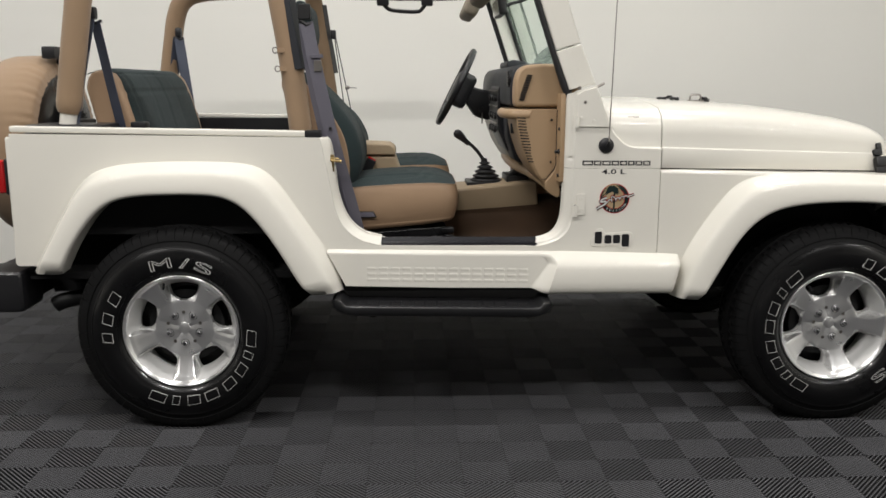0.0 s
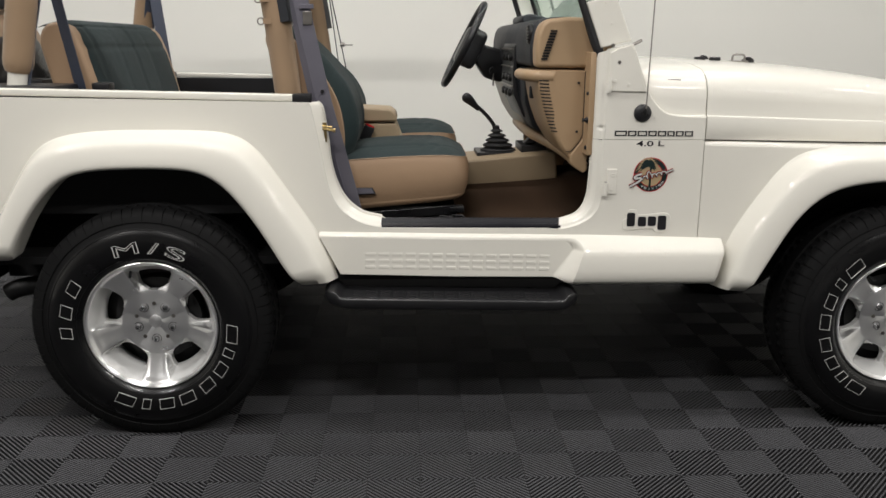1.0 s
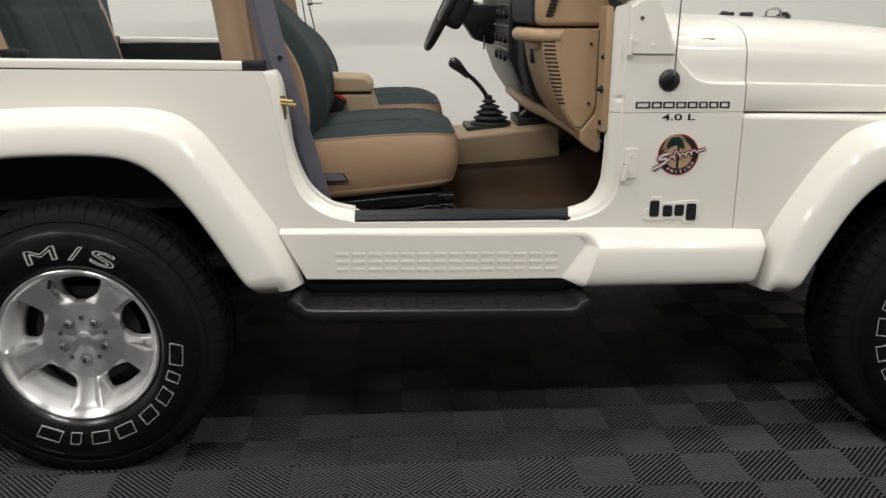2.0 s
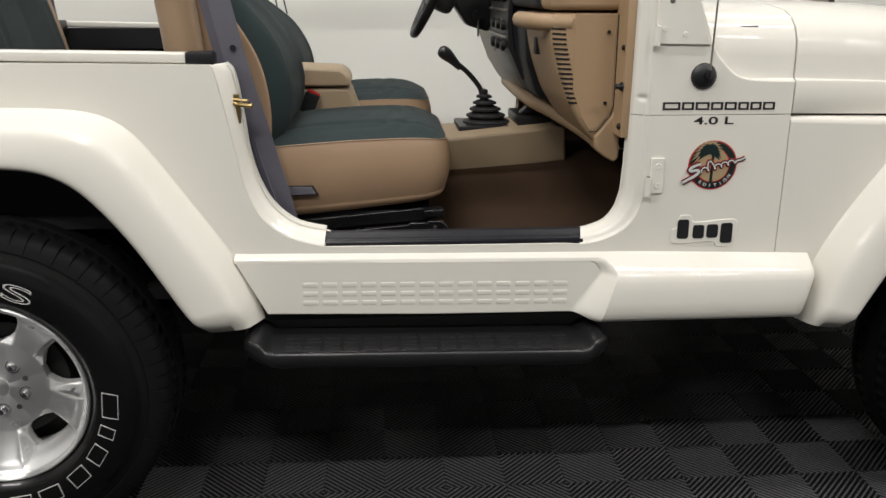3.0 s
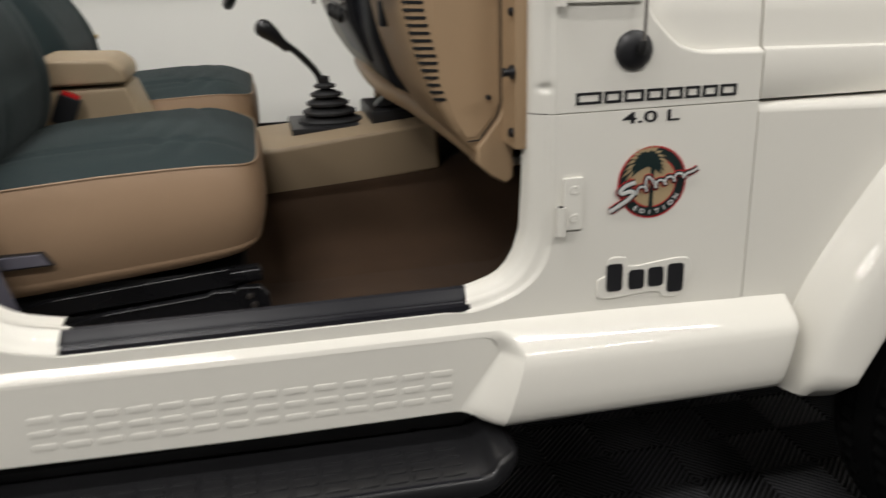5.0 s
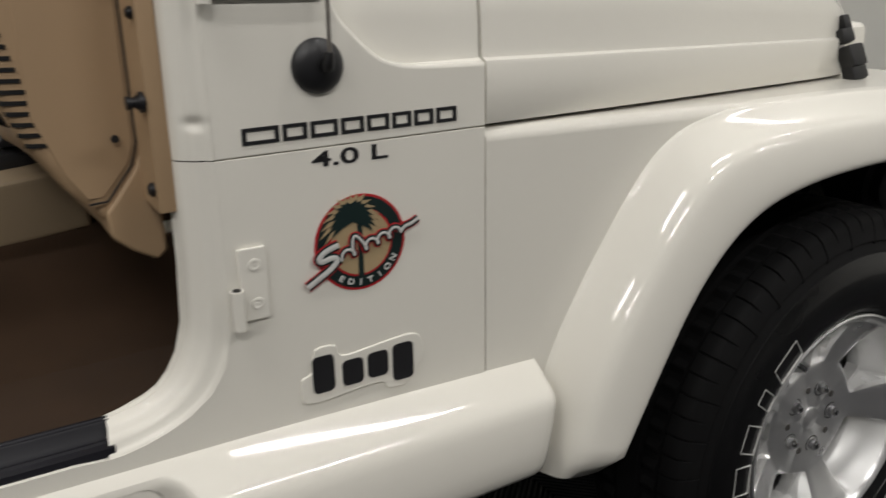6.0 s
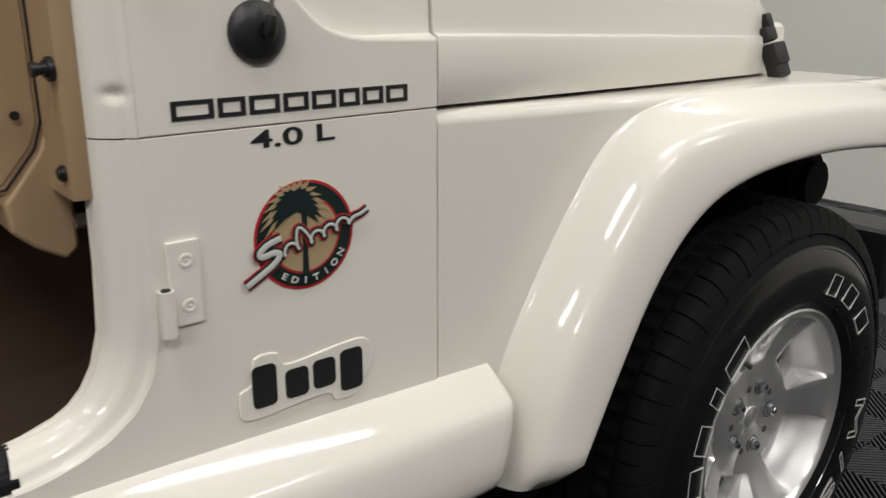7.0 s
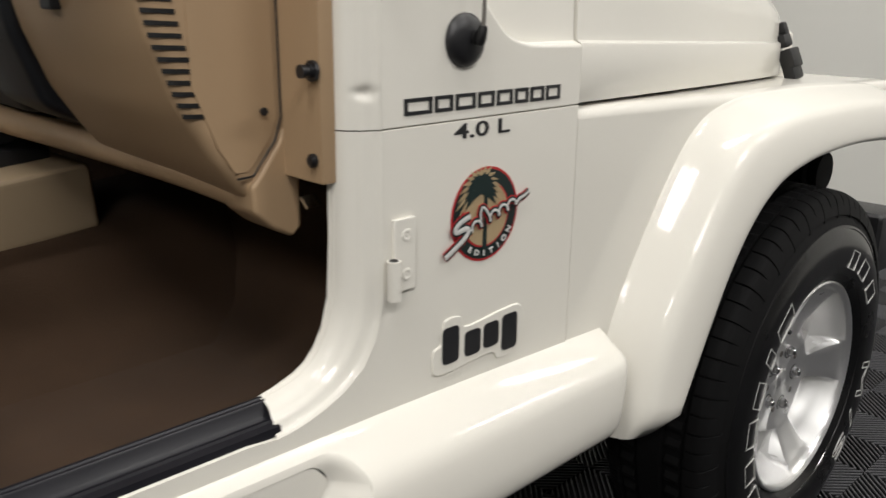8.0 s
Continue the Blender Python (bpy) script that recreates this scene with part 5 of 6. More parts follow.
part("boot", bm, GASKET, gear, "black ribbed rubber boot", sharp=25)
part("stick", tube(smooth_path([(1.150, 0.05, 0.875), (1.140, 0.05, 0.910), (1.105, 0.05, 0.952), (1.072, 0.05, 0.980)], 5), 0.0075, 10), SATIN, gear)
part("knob", tube(smooth_path([(1.082, 0.05, 0.966), (1.066, 0.05, 0.982), (1.050, 0.05, 0.998), (1.036, 0.05, 1.010), (1.024, 0.05, 1.018), (1.016, 0.05, 1.023)], 3), [0.009, 0.010, 0.011, 0.012, 0.0135, 0.015, 0.0165, 0.018, 0.019, 0.0195, 0.0195, 0.019, 0.0175, 0.0145, 0.010, 0.003], 16), PLASTIC, gear)
tc = holder("transfer_lever", parent=car)
part("lever", tube(smooth_path([(1.275, 0.02, 0.835), (1.30, 0.02, 0.848), (1.33, 0.02, 0.875), (1.35, 0.02, 0.89)], 5), 0.010, 10), SATIN, tc)
part("lever_knob", cushion_shape([(1.255, 0.838), (1.30, 0.838), (1.335, 0.862), (1.325, 0.882), (1.285, 0.866)], 0.022, 0.006, 2), PLASTIC, tc)
part("lever_clip", tube([(1.290, -0.002, 0.862), (1.315, -0.004, 0.868), (1.335, -0.002, 0.884)], 0.006, 8), CHROME, tc, "bright metal lever clip")
part("tray_console", box(1.245, 1.345, -0.05, 0.15, 0.80, 0.833, 0.005), PLASTIC, tun)

# ---- dashboard ----
dash = holder("dashboard", parent=car)
UP = [(1.44, 1.300), (1.30, 1.306), (1.235, 1.300), (1.212, 1.282), (1.202, 1.25), (1.199, 1.20), (1.202, 1.150), (1.44, 1.150)]
LO = [(1.44, 1.144), (1.205, 1.144), (1.212, 1.08), (1.226, 1.02), (1.250, 0.955), (1.285, 0.900), (1.312, 0.868), (1.352, 0.838), (1.376, 0.862), (1.388, 0.925), (1.44, 0.95)]


def slab(outline, y0, y1, bevel=0.01):
    bm = plate(outline, y0, y1, 0)
    bmesh.ops.bevel(bm, geom=bm.edges[:], offset=bevel, segments=3, profile=0.5, affect="EDGES", clamp_overlap=True)
    return bm


part("top_pad", slab(UP, -0.672, -0.575, 0.014), TANDASH, dash)
part("centre_pad", slab([(x - 0.006 if x < 1.4 else x, z + (0.004 if z > 1.25 else 0)) for x, z in UP], -0.574, 0.66, 0.014), DARKDASH, dash)
part("glove_box", slab(LO, -0.674, -0.345, 0.014), TANDASH, dash)
# seamed end panel with screws
END = [(1.262, 1.142), (1.352, 1.142), (1.352, 0.945), (1.345, 0.925), (1.318, 0.893), (1.302, 0.893), (1.285, 0.92), (1.262, 0.98)]
part("end_panel", plate(END, -0.6755, -0.670, 0.001), TANDASH, dash)
part("lower_flange", slab([(1.374, 0.960), (1.374, 0.828), (1.362, 0.818), (1.338, 0.832), (1.318, 0.850), (1.316, 0.878), (1.326, 0.889), (1.350, 0.920), (1.359, 0.945), (1.361, 0.960)], -0.681, -0.62, 0.005), TANDASH, dash)
for z in (1.105, 0.952):
    part("screw", cyl(1.335, -0.680, z, 0.004, 0.003, "Y", 12), PLASTIC, dash)
part("seam", tube([(1.355, -0.6785, 1.142), (1.355, -0.6785, 0.945), (1.347, -0.6785, 0.922), (1.320, -0.6785, 0.889), (1.302, -0.6785, 0.888)], 0.0013, 6), SATIN, dash)
# louvre slots on the rounded corner: surface strips whose dark colour is the slots' shade
def corner_shade_strip(z, half):
    """A dark strip round the rounded corner of the glove box, painting a slot's shade."""
    left = next(a[0] + (b[0] - a[0]) * (a[1] - z) / (a[1] - b[1]) for a, b in zip(LO[1:], LO[2:]) if b[1] <= z <= a[1])
    rad, rows = 0.014, []
    line = [(left + rad - rad * math.cos(radians(a)), -0.674 + rad - rad * math.sin(radians(a))) for a in (38, 50, 62, 76, 90)] + [(left + 0.033, -0.6742)]
    for dz, lift in ((-half, -0.002), (-half, 0.0010), (half, 0.0010), (half, -0.002)):
        rows.append([(x - lift * 0.5, y - lift, z + dz - 0.05 * (x - left)) for x, y in line])
    return grid(rows, True)


for k in range(16):
    part("louvre_slot", corner_shade_strip(1.112 - k * 0.0106, 0.0021), SATIN, dash)
for k in range(11):
    part("louvre_slot", move(box(-0.010, 0.010, -0.003, 0.003, -0.0026, 0.0026), Matrix.Translation((1.224 + 0.030 * k / 11, -0.674, 1.178 + k * 0.0085))), SATIN, dash)
part("grab_handle", tube(smooth_path([(1.255, -0.660, 1.122), (1.215, -0.655, 1.124), (1.186, -0.625, 1.125), (1.176, -0.55, 1.125), (1.176, -0.46, 1.125), (1.190, -0.415, 1.124), (1.215, -0.405, 1.122)], 6), 0.0185, 16), TANDASH, dash, "tan padded grab handle")
part("glove_latch", box(1.208, 1.222, -0.50, -0.47, 1.045, 1.085, 0.004), DARKDASH, dash)
trim = smooth_path([(1.352, -0.655, 0.852), (1.337, -0.645, 0.862), (1.326, -0.56, 0.870), (1.322, -0.46, 0.872), (1.316, -0.35, 0.873), (1.303, -0.20, 0.876), (1.281, -0.06, 0.882), (1.276, 0.15, 0.886), (1.290, 0.40, 0.880), (1.312, 0.65, 0.868)], 5)
part("lower_trim", tube(trim, 0.0195, 14), TANDASH, dash)
part("middle_panel", slab([(1.44, 1.144), (1.206, 1.144), (1.214, 1.02), (1.244, 0.93), (1.30, 0.90), (1.44, 0.89)], -0.344, -0.19, 0.012), DARKDASH, dash)
part("control_tower", slab([(1.44, 1.27), (1.215, 1.255), (1.200, 1.22), (1.195, 1.10), (1.203, 1.04), (1.235, 0.965), (1.275, 0.905), (1.44, 0.89)], -0.188, 0.16, 0.010), DARKDASH, dash)
part("tower_bezel", slab([(1.206, 1.245), (1.189, 1.215), (1.184, 1.10), (1.192, 1.035), (1.230, 0.955), (1.243, 0.965), (1.206, 1.04), (1.198, 1.10), (1.202, 1.21)], -0.20, 0.165, 0.003), PLASTIC, dash)
for z in (1.205, 1.14, 1.07, 1.01):
    xx = 1.183 if z > 1.05 else 1.188 + (1.05 - z) * 0.52
    part("bezel_edge", box(xx - 0.003, xx + 0.004, -0.195, 0.16, z - 0.003, z + 0.003, 0.001), STEEL, dash)
for z in (1.175, 1.10, 1.045):
    for y in (-0.15, -0.05, 0.05):
        part("control_knob", cyl(1.180, y, z, 0.015, 0.014, "X", 18, 0.003), SATIN, dash)
part("knee_panel", slab([(1.30, 1.060), (1.204, 1.060), (1.218, 1.018), (1.243, 0.952), (1.278, 0.897), (1.304, 0.866), (1.33, 0.868), (1.31, 0.93)], 0.02, 0.676, 0.006), WORNTRIM, dash, "worn grey-tan knee panel")
for y in (0.05, 0.15, 0.25):
    part("panel_pocket", move(box(-0.004, 0.006, -0.036, 0.036, -0.020, 0.020, 0.002), Matrix.Translation((1.212, y, 1.022)) @ Matrix.Rotation(radians(-20), 4, "Y")), SATIN, dash)
    part("pocket_clip", move(box(-0.006, 0.004, -0.006, 0.006, -0.012, 0.012, 0.002), Matrix.Translation((1.211, y - 0.012, 1.020)) @ Matrix.Rotation(radians(-20), 4, "Y")), STEEL, dash)
part("driver_side", slab(LO, -0.018, 0.674, 0.012), DARKDASH, dash)
part("cluster_hood", slab([(1.42, 1.30), (1.36, 1.335), (1.30, 1.345), (1.275, 1.338), (1.268, 1.322), (1.278, 1.30)], 0.22, 0.56, 0.008), DARKDASH, dash)
part("corner_vent", cyl(1.198, -0.53, 1.255, 0.034, 0.02, "X", 24, 0.004), PLASTIC, dash)
for k in range(5):
    part("vent_fin", box(1.184, 1.192, -0.558, -0.502, 1.235 + k * 0.010, 1.239 + k * 0.010), SATIN, dash)
# kick strip between dash and pillar, with door stop bolts
for s in (-1, 1):
    part("pillar_trim", box(1.372, 1.42, *sorted((s * 0.690, s * 0.60)), 0.93, 1.20), SATIN, car)
    part("pillar_strip", box(1.356, 1.374, *sorted((s * 0.7445, s * 0.662)), 0.885, 1.20, 0.003), TANDASH, car)
    for z, r in ((1.075, 0.006), (0.908, 0.007)):
        part("strip_bolt", cyl(1.354, s * 0.732, z, r, 0.008, "X", 14, 0.002), PLASTIC, car)
    part("door_switch", join(cyl(1.353, s * 0.737, 0.994, 0.010, 0.010, "X", 16, 0.003), cyl(1.346, s * 0.737, 0.994, 0.005, 0.010, "X", 12), cyl(1.341, s * 0.737, 0.994, 0.0065, 0.004, "X", 12)), PLASTIC, car, "black plunger door switch")
    # chrome tab added and tilted to make the bright glint in the gap
    part("bright_clip", move(box(-0.008, 0.008, -0.008, 0.008, -0.0025, 0.0025, 0.001), Matrix.Translation((1.3755, s * 0.694, 0.8565)) @ Matrix.Rotation(radians(-38 * s), 4, "X")), CHROME, car, "small chrome tab added for a glint beside the dash end")
    part("kick_panel", box(1.415, 1.585, *sorted((s * 0.741, s * 0.732)), 0.60, 0.93, 0.003), TANDASH, car)
# ---- steering wheel ----
stw = holder("steering_wheel", Matrix.Translation((1.040, 0.38, 1.219)) @ Matrix.Rotation(radians(-63.3), 4, "Y"), car)
ring = smooth_path([(0.187 * math.cos(a * math.tau / 24), 0.187 * math.sin(a * math.tau / 24), 0) for a in range(24)], 2, True)
part("rim", tube(ring + ring[:1], 0.0145, 12), PLASTIC, stw)
for a in (0.35, math.pi - 0.35, -1.0, math.pi + 1.0):
    part("spoke", strap([(0.06 * math.cos(a), 0.06 * math.sin(a), -0.02), (0.182 * math.cos(a), 0.182 * math.sin(a), -0.003)], 0.032, 0.012, (-math.sin(a), math.cos(a), 0)), PLASTIC, stw)
part("centre_pad", box(-0.085, 0.085, -0.09, 0.09, -0.075, 0.015, 0.03, 4), PLASTIC, stw)
col = holder("steering_column", parent=car)
part("shroud", cushion_shape([(1.075, 1.16), (1.10, 1.225), (1.20, 1.20), (1.24, 1.16), (1.20, 1.06), (1.13, 1.08)], 0.055, 0.012, 3), PLASTIC, col)
part("shaft", tube([(1.09, 0.38, 1.19), (1.25, 0.38, 1.10)], 0.03, 14), PLASTIC, col)
for ob in col.children:
    if ob.name.startswith("shroud"):
        ob.location = (0, 0.38, 0)
part("key", join(box(1.159, 1.165, 0.285, 0.305, 1.048, 1.085, 0.002), box(1.160, 1.164, 0.291, 0.299, 1.083, 1.112)), STEEL, col)
part("ignition", cyl(1.162, 0.315, 1.112, 0.016, 0.05, "Y", 16, 0.003), PLASTIC, col)
part("stalk", tube([(1.12, 0.40, 1.17), (1.09, 0.56, 1.19)], 0.006, 8), PLASTIC, col)
bracket = part("column_bracket", join(box(1.322, 1.330, 0.43, 0.47, 0.755, 0.885, 0.003), box(1.328, 1.356, 0.466, 0.474, 0.755, 0.885, 0.003)), TANDASH, col, "tan slotted column bracket")
for z in (0.785, 0.815, 0.845):
    part("slot", box(1.3205, 1.3235, 0.440, 0.458, z - 0.007, z + 0.007, 0.001), SATIN, bracket)
part("pedal_bracket", box(1.38, 1.42, -0.02, 0.10, 0.84, 0.98, 0.01), STEEL, col)

# ---- badges and marks on the cowl side ----
def flat(outline, x, z, depth=0.0012, lift=0.0):
    return move(plate(outline, -depth, 0.0, 0), Matrix.Translation((x, -B - lift, z)))


def rounded(w, h, r, n=4):
    out = []
    for cx, cz, a0 in ((w / 2 - r, h / 2 - r, 0), (-w / 2 + r, h / 2 - r, 90), (-w / 2 + r, -h / 2 + r, 180), (w / 2 - r, -h / 2 + r, 270)):
        for k in range(n + 1):
            a = radians(a0 + 90 * k / n)
            out.append((cx + r * math.cos(a), cz + r * math.sin(a)))
    return out


def circle(r, n=48):
    return [(r * math.cos(math.tau * k / n), r * math.sin(math.tau * k / n)) for k in range(n)]


def hollow(w, h, k):
    """A plain hollow bar block."""
    bits = [plate([(-w / 2, h / 2 - k), (w / 2, h / 2 - k), (w / 2, h / 2), (-w / 2, h / 2)], -0.001, 0, 0), plate([(-w / 2, -h / 2), (w / 2, -h / 2), (w / 2, -h / 2 + k), (-w / 2, -h / 2 + k)], -0.001, 0, 0),
            plate([(-w / 2, -h / 2 + k), (-w / 2 + k * 1.3, -h / 2 + k), (-w / 2 + k * 1.3, h / 2 - k), (-w / 2, h / 2 - k)], -0.001, 0, 0)]
    bits.append(plate([(w / 2 - k * 1.3, -h / 2 + k), (w / 2, -h / 2 + k), (w / 2, h / 2 - k), (w / 2 - k * 1.3, h / 2 - k)], -0.001, 0, 0))
    return join(*bits)


word = holder("model_word", parent=car)
for k, wd in enumerate((0.038, 0.026, 0.030, 0.026, 0.026, 0.023, 0.024, 0.026)):
    x = 1.434 + sum((0.038, 0.026, 0.030, 0.026, 0.026, 0.023, 0.024, 0.026)[:k]) + k * 0.0037 + wd / 2
    part("bar", move(hollow(wd, 0.0165, 0.0036), Matrix.Translation((x, -B, 0.9565 - 0.004 * (x - 1.55)))), DECAL, word)
part("engine_mark", move(writing("4.0 L", 0.0225, 0, 1.95), Matrix.Translation((1.548, -B, 0.9245))), DECAL, car, "dark engine size lettering")
# maker's mark: four plain dark blocks on a raised white pad
maker = holder("maker_mark", parent=car)
pad_line = [(1.474, 0.660), (1.482, 0.653), (1.505, 0.652), (1.540, 0.655), (1.572, 0.655), (1.580, 0.645), (1.604, 0.644), (1.610, 0.656), (1.625, 0.668), (1.628, 0.690), (1.617, 0.706), (1.585, 0.706), (1.555, 0.703), (1.524, 0.702), (1.517, 0.716), (1.492, 0.716), (1.487, 0.690), (1.475, 0.684)]
part("raised_pad", plate([(p.x, p.z) for p in smooth_path([(x, 0, z) for x, z in pad_line], 3, True)], -B - 0.0026, -B + 0.001, 0.0018), PAINT, maker)
for x, z, w, h in ((1.5005, 0.6860, 0.026, 0.044), (1.536, 0.6795, 0.026, 0.031), (1.5675, 0.6805, 0.026, 0.031), (1.600, 0.6755, 0.027, 0.046)):
    part("block", move(plate(rounded(w, h, 0.006), -0.0036, -0.0026, 0), Matrix.Translation((x, -B, z))), DECAL, maker)

badge = holder("badge", parent=car)
badge["label"] = "round red, green and tan palm tree badge"
BX, BZ = 1.5545, 0.8285
part("red_ring", flat(circle(0.0540), BX, BZ, 0.0008), REDTRIM, badge)
part("green_ring", flat(circle(0.0512), BX, BZ, 0.0004, 0.0008), DECALGREEN, badge)
part("inner_ring", flat(circle(0.0380), BX, BZ, 0.0004, 0.0012), REDTRIM, badge)
part("sand_disc", flat(circle(0.0357), BX, BZ, 0.0004, 0.0016), DECALTAN, badge)
part("trunk", flat([(-0.006, -0.050), (0.002, -0.050), (0.0015, -0.01), (0.002, 0.022), (-0.004, 0.022), (-0.004, -0.01)], BX, BZ, 0.0004, 0.0020), DECALGREEN, badge)
rng = random.Random(4)
for grow, mt, lift in ((1.0, DECALTAN, 0.0020), (0.74, DECALGREEN, 0.0026)):
    for k in range(17):
        a = radians(-28 + 236 * k / 16)
        c, sn = math.cos(a), math.sin(a)
        ln = (0.026 + 0.009 * abs(c) + 0.005 * rng.random()) * grow
        w = 0.0034 if mt is DECALTAN else 0.0042
        tip = (c * ln, sn * ln * 0.92 - 0.009 * c * c * grow)
        mid = (c * ln * 0.55, sn * ln * 0.55 + 0.003)
        pts = [(-sn * w * 0.6, c * w * 0.6), (mid[0] - sn * w, mid[1] + c * w), tip, (mid[0] + sn * w, mid[1] - c * w), (sn * w * 0.6, -c * w * 0.6)]
        part("frond", flat(pts, BX - 0.010, BZ + 0.028, 0.0004, lift + 0.00003 * k), mt, badge)
# slanting name ribbon as plain strokes
slant = Matrix.Translation((BX, -B - 0.0036, BZ - 0.005)) @ Matrix.Rotation(radians(-15), 4, "Y")
tail = smooth_path([(-0.072, 0, -0.0145), (-0.058, 0, -0.0110), (-0.040, 0, -0.0060), (-0.0315, 0, 0.0000), (-0.036, 0, 0.0045), (-0.048, 0, 0.0055), (-0.050, 0, 0.0100), (-0.040, 0, 0.0145), (-0.025, 0, 0.0150)], 5)
loops = []
for q in range(181):
    t = q / 180 * 5 * math.tau
    tall = 0.011 * math.exp(-((q / 180 * 5 - 1.45) / 0.22) ** 2)
    loops.append(Vector((-0.026 + 0.0745 * q / 180 - 0.0032 * math.sin(t), 0, 0.001 - 0.0046 * math.cos(t) + tall)))
flick = smooth_path([(0.047, 0, -0.0030), (0.055, 0, 0.0010), (0.064, 0, 0.0010), (0.073, 0, 0.0030)], 4)
for nm, mt, grow, lift in (("ribbon_edge", REDTRIM, 0.0034, 0.0002), ("ribbon_ground", DECALGREEN, 0.0022, 0.0008), ("ribbon_stroke", DECALSILVER, 0.0, 0.0014)):
    for pts, r in ((tail, 0.0030), (loops, 0.00145), (flick, 0.0019)):
        part(nm, move(tube([(p.x, -lift, p.z) for p in pts], 0.0004, 8, flat=(r + grow) / 0.0004), slant), mt, badge)
for k, ch in enumerate("EDITION"):
    a = radians(-125 + k * 15.5)
    r = 0.0447
    part("small_letter", move(writing(ch, 0.0092, 0, 1.2), Matrix.Translation((BX + r * math.cos(a), -B - 0.0030, BZ + r * math.sin(a))) @ Matrix.Rotation(-(a + math.pi / 2), 4, "Y")), DECALSILVER, badge)

# ---- floor tiles: ribs run both ways in a chequer of four squares to a tile ----
TS = 0.305
SQ = TS / 2
RIBS = 9


def tile_geometry():
    V, F, M = [], [], []
    gap = 0.0005

    def quadbox(poly, z0, z1):
        n = len(poly)
        b = len(V)
        for x, y in poly:
            V.append((x, y, z1))
        for x, y in poly:
            V.append((x, y, z0))
        F.append(tuple(range(b, b + n)))
        M.append(1)
        for i in range(n):
            j = (i + 1) % n
            F.append((b + i, b + n + i, b + n + j, b + j))
            M.append(1)
    def strip_face(x0, y0, s, up, c0, z0, c1, z1):
        """One face of a rib between the diagonals u + v = c0 and c1 of a square."""
        def ends(c):
            return ((c, 0.0), (0.0, c)) if c <= s else ((s, c - s), (c - s, s))
        (u0, v0), (u1, v1) = ends(c0)
        (u2, v2), (u3, v3) = ends(min(c1, 2 * s))
        poly = [(u0, v0, z0), (u2, v2, z1), (u3, v3, z1), (u1, v1, z0)]
        if c0 < s - 1e-7 and c1 > s + 1e-7:
            zc = z0 + (z1 - z0) * (s - c0) / (c1 - c0)
            poly = [(u0, v0, z0), (s, 0.0, zc), (u2, v2, z1), (u3, v3, z1), (0.0, s, zc), (u1, v1, z0)]
        keep = []
        for q in poly:
            if not keep or abs(q[0] - keep[-1][0]) + abs(q[1] - keep[-1][1]) > 1e-6:
                keep.append(q)
        if len(keep) > 2 and abs(keep[0][0] - keep[-1][0]) + abs(keep[0][1] - keep[-1][1]) < 1e-6:
            keep.pop()
        if len(keep) < 3:
            return
        if up:
            keep = [(s - u, v, z) for u, v, z in keep][::-1]
        b = len(V)
        V.extend((x0 + u, y0 + v, z) for u, v, z in keep)
        F.append(tuple(range(b, b + len(keep))))
        # steep sides take the shade-darkened plastic, tops and chamfers the plain one
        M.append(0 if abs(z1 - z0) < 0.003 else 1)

    for qx in (0, 1):
        for qy in (0, 1):
            x0, y0 = qx * SQ + gap, qy * SQ + gap
            s = SQ - 2 * gap
            up = (qx + qy) % 2 == 1
            p = s / RIBS
            for k in range(2 * RIBS):
                a = k * p
                for c0, z0, c1, z1 in ((0.0, -0.0105, 0.03, -0.0030), (0.03, -0.0030, 0.11, -0.0009), (0.11, -0.0009, 0.34, -0.0006), (0.34, -0.0006, 0.42, -0.0030), (0.42, -0.0030, 0.45, -0.0105)):
                    strip_face(x0, y0, s, up, a + c0 * p, z0, a + c1 * p, z1)
    # base plate, its near-black colour stands in for the shade in the grooves
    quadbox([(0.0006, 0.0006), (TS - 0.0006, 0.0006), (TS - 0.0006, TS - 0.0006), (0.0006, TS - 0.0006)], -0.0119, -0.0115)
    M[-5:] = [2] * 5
    return V, F, M


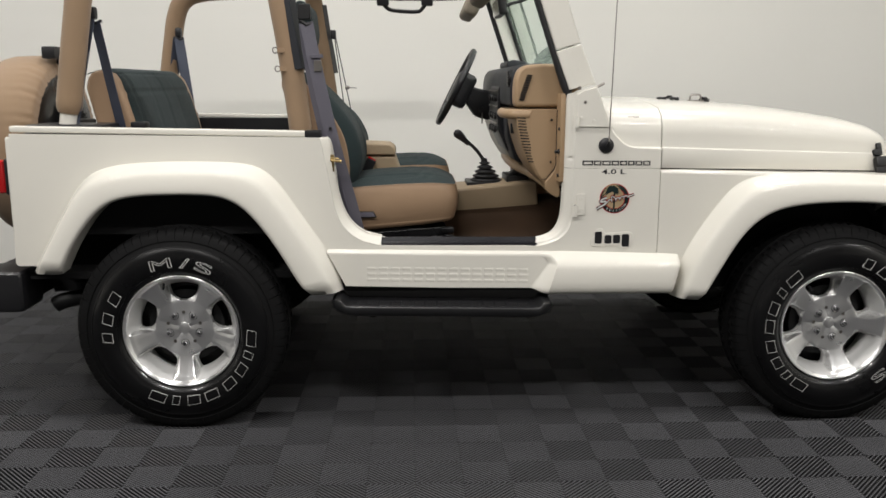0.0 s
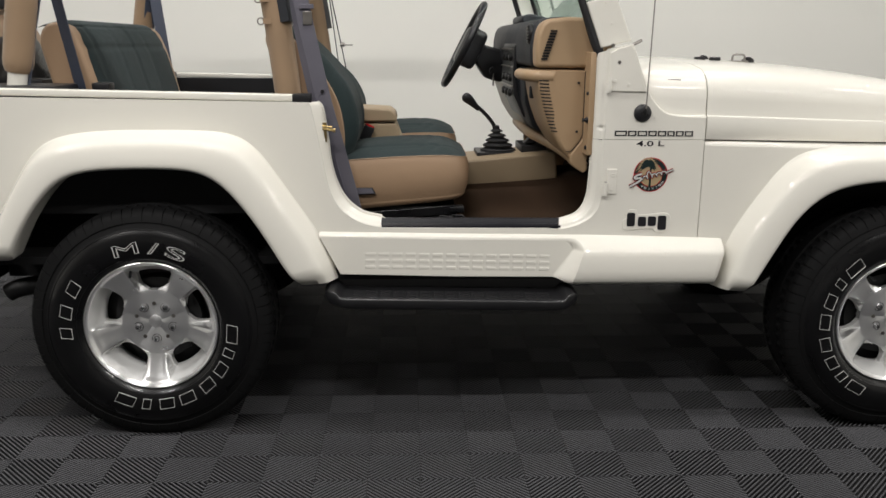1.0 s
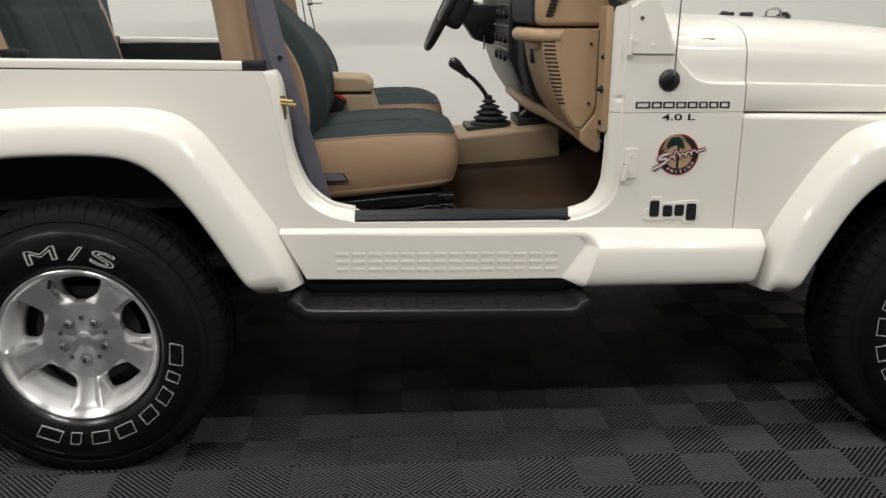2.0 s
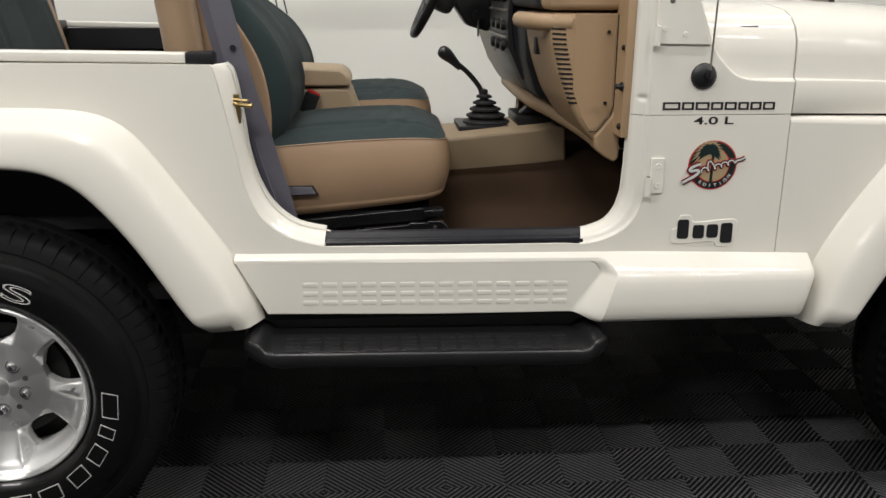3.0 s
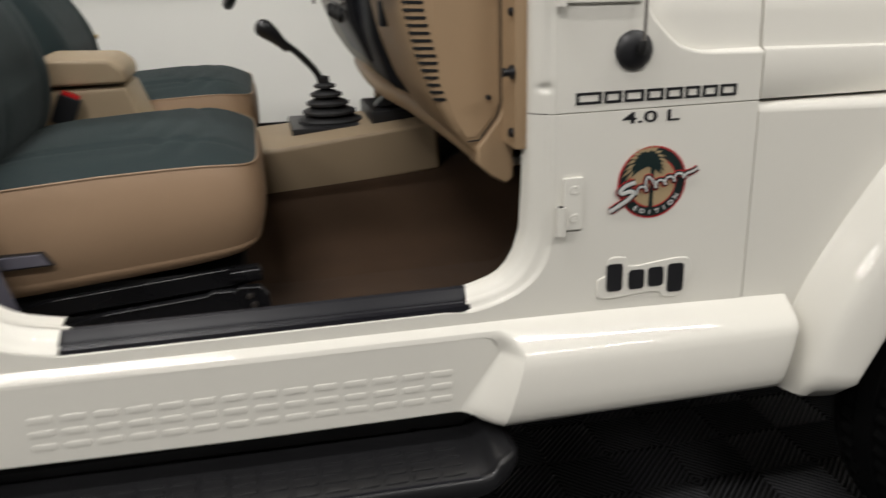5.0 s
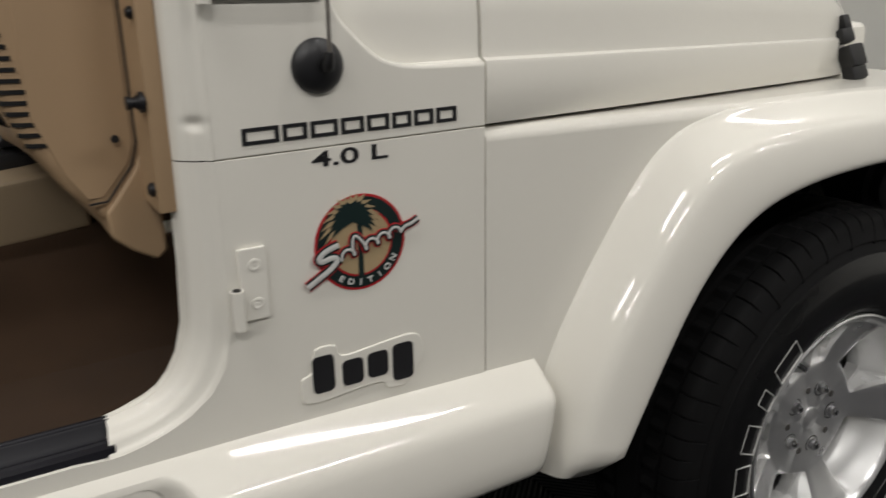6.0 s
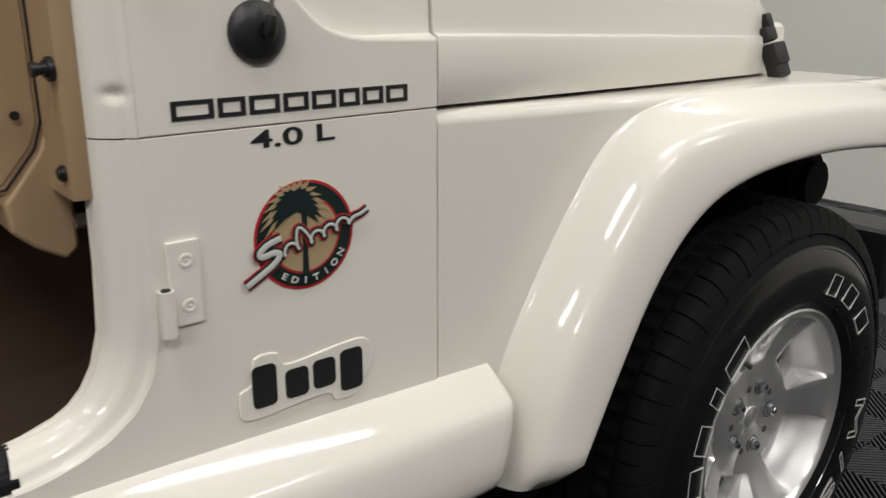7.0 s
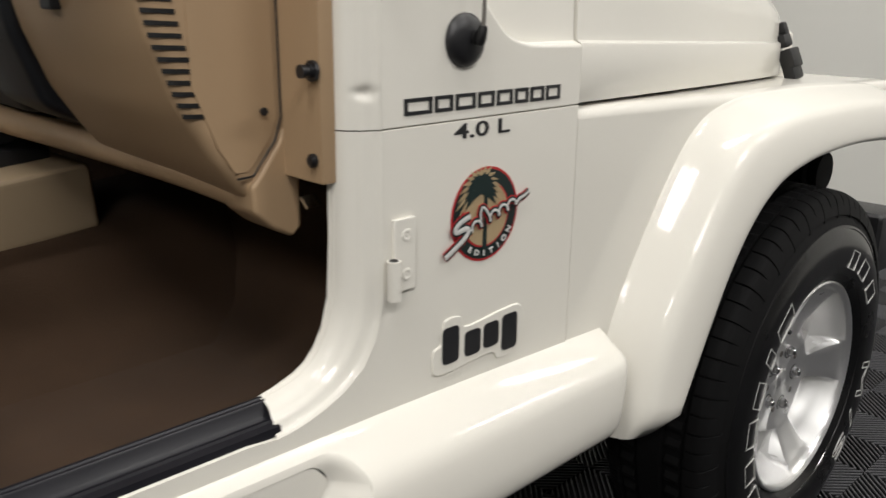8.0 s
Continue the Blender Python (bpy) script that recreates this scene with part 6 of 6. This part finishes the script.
V, F, M = tile_geometry()
tile_mesh = bpy.data.meshes.new("tile")
tile_mesh.from_pydata(V, [], F)
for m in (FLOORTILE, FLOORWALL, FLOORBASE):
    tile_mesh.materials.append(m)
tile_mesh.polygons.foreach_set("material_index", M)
VA = np.array(V)
TX0, TY0 = 0.678, -1.000
far_V, far_F = [], []
for i in range(-18, 16):
    for j in range(-20, 10):
        x, y = TX0 + i * TS, TY0 + j * TS
        if x < -4.9 or x > 5.35 or y > WALLY - 0.02 or y < -7.1:
            continue
        near = -7 <= i <= 9 and -6 <= j <= 7
        if near:
            ob = new("tile", tile_mesh)
            ob.location = (x, y, 0)
            ob.parent = floor
        else:
            base = len(far_V)
            far_V.extend((VA + np.array((x, y, 0))).tolist())
            far_F.extend(tuple(a + base for a in f) for f in F)
fm = bpy.data.meshes.new("outer_tiles")
fm.from_pydata(far_V, [], far_F)
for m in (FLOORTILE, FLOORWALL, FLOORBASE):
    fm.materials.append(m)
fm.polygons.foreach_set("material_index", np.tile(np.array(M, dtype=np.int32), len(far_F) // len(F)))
ot = new("outer_tiles", fm)
ot.parent = floor
tagged(ot, kind="stuff")

# ---- what sets the parts apart ----
LABELS = {
    "side_step": "black moulded plastic side step with ribbed tread", "tail_lamp": "red tail lamp in a black housing", "dashboard": "tan and charcoal dashboard with louvred corner",
    "steering_wheel": "black four-spoke steering wheel", "gear_lever": "black gear lever with a ribbed rubber boot", "centre_console": "tan lidded centre console box",
    "spare_wheel": "spare wheel in a tan cloth cover", "aerial": "thin steel aerial on a round black base", "front_belt": "grey front seat belt", "rear_belt": "navy rear seat belt",
    "tread_panel": "white panel with three rows of raised pads", "rocker_moulding": "bulged white rocker moulding", "rear_flare": "wide glossy white rear wheel-arch flare",
    "front_flare": "wide glossy white front wheel-arch flare", "bonnet": "long white bonnet with a side crease", "roll_bar_side": "tan padded roll bar",
    "bonnet_latch": "black rubber bonnet latch", "door_hinge": "white painted door hinge without its door", "floor_tunnel": "tan tunnel cover over brown carpet",
    "model_word": "dark plain blocks in a row", "maker_mark": "dark plain blocks on a raised white pad", "transfer_lever": "short black transfer lever with a bright clip",
    "windscreen_latch": "black windscreen header latch", "windscreen_hinge": "white screwed windscreen hinge plate", "steering_column": "black steering column shroud with key",
}
for ob in car.children:
    text = LABELS.get(ob.name.split(".")[0])
    if text:
        ob["label"] = text
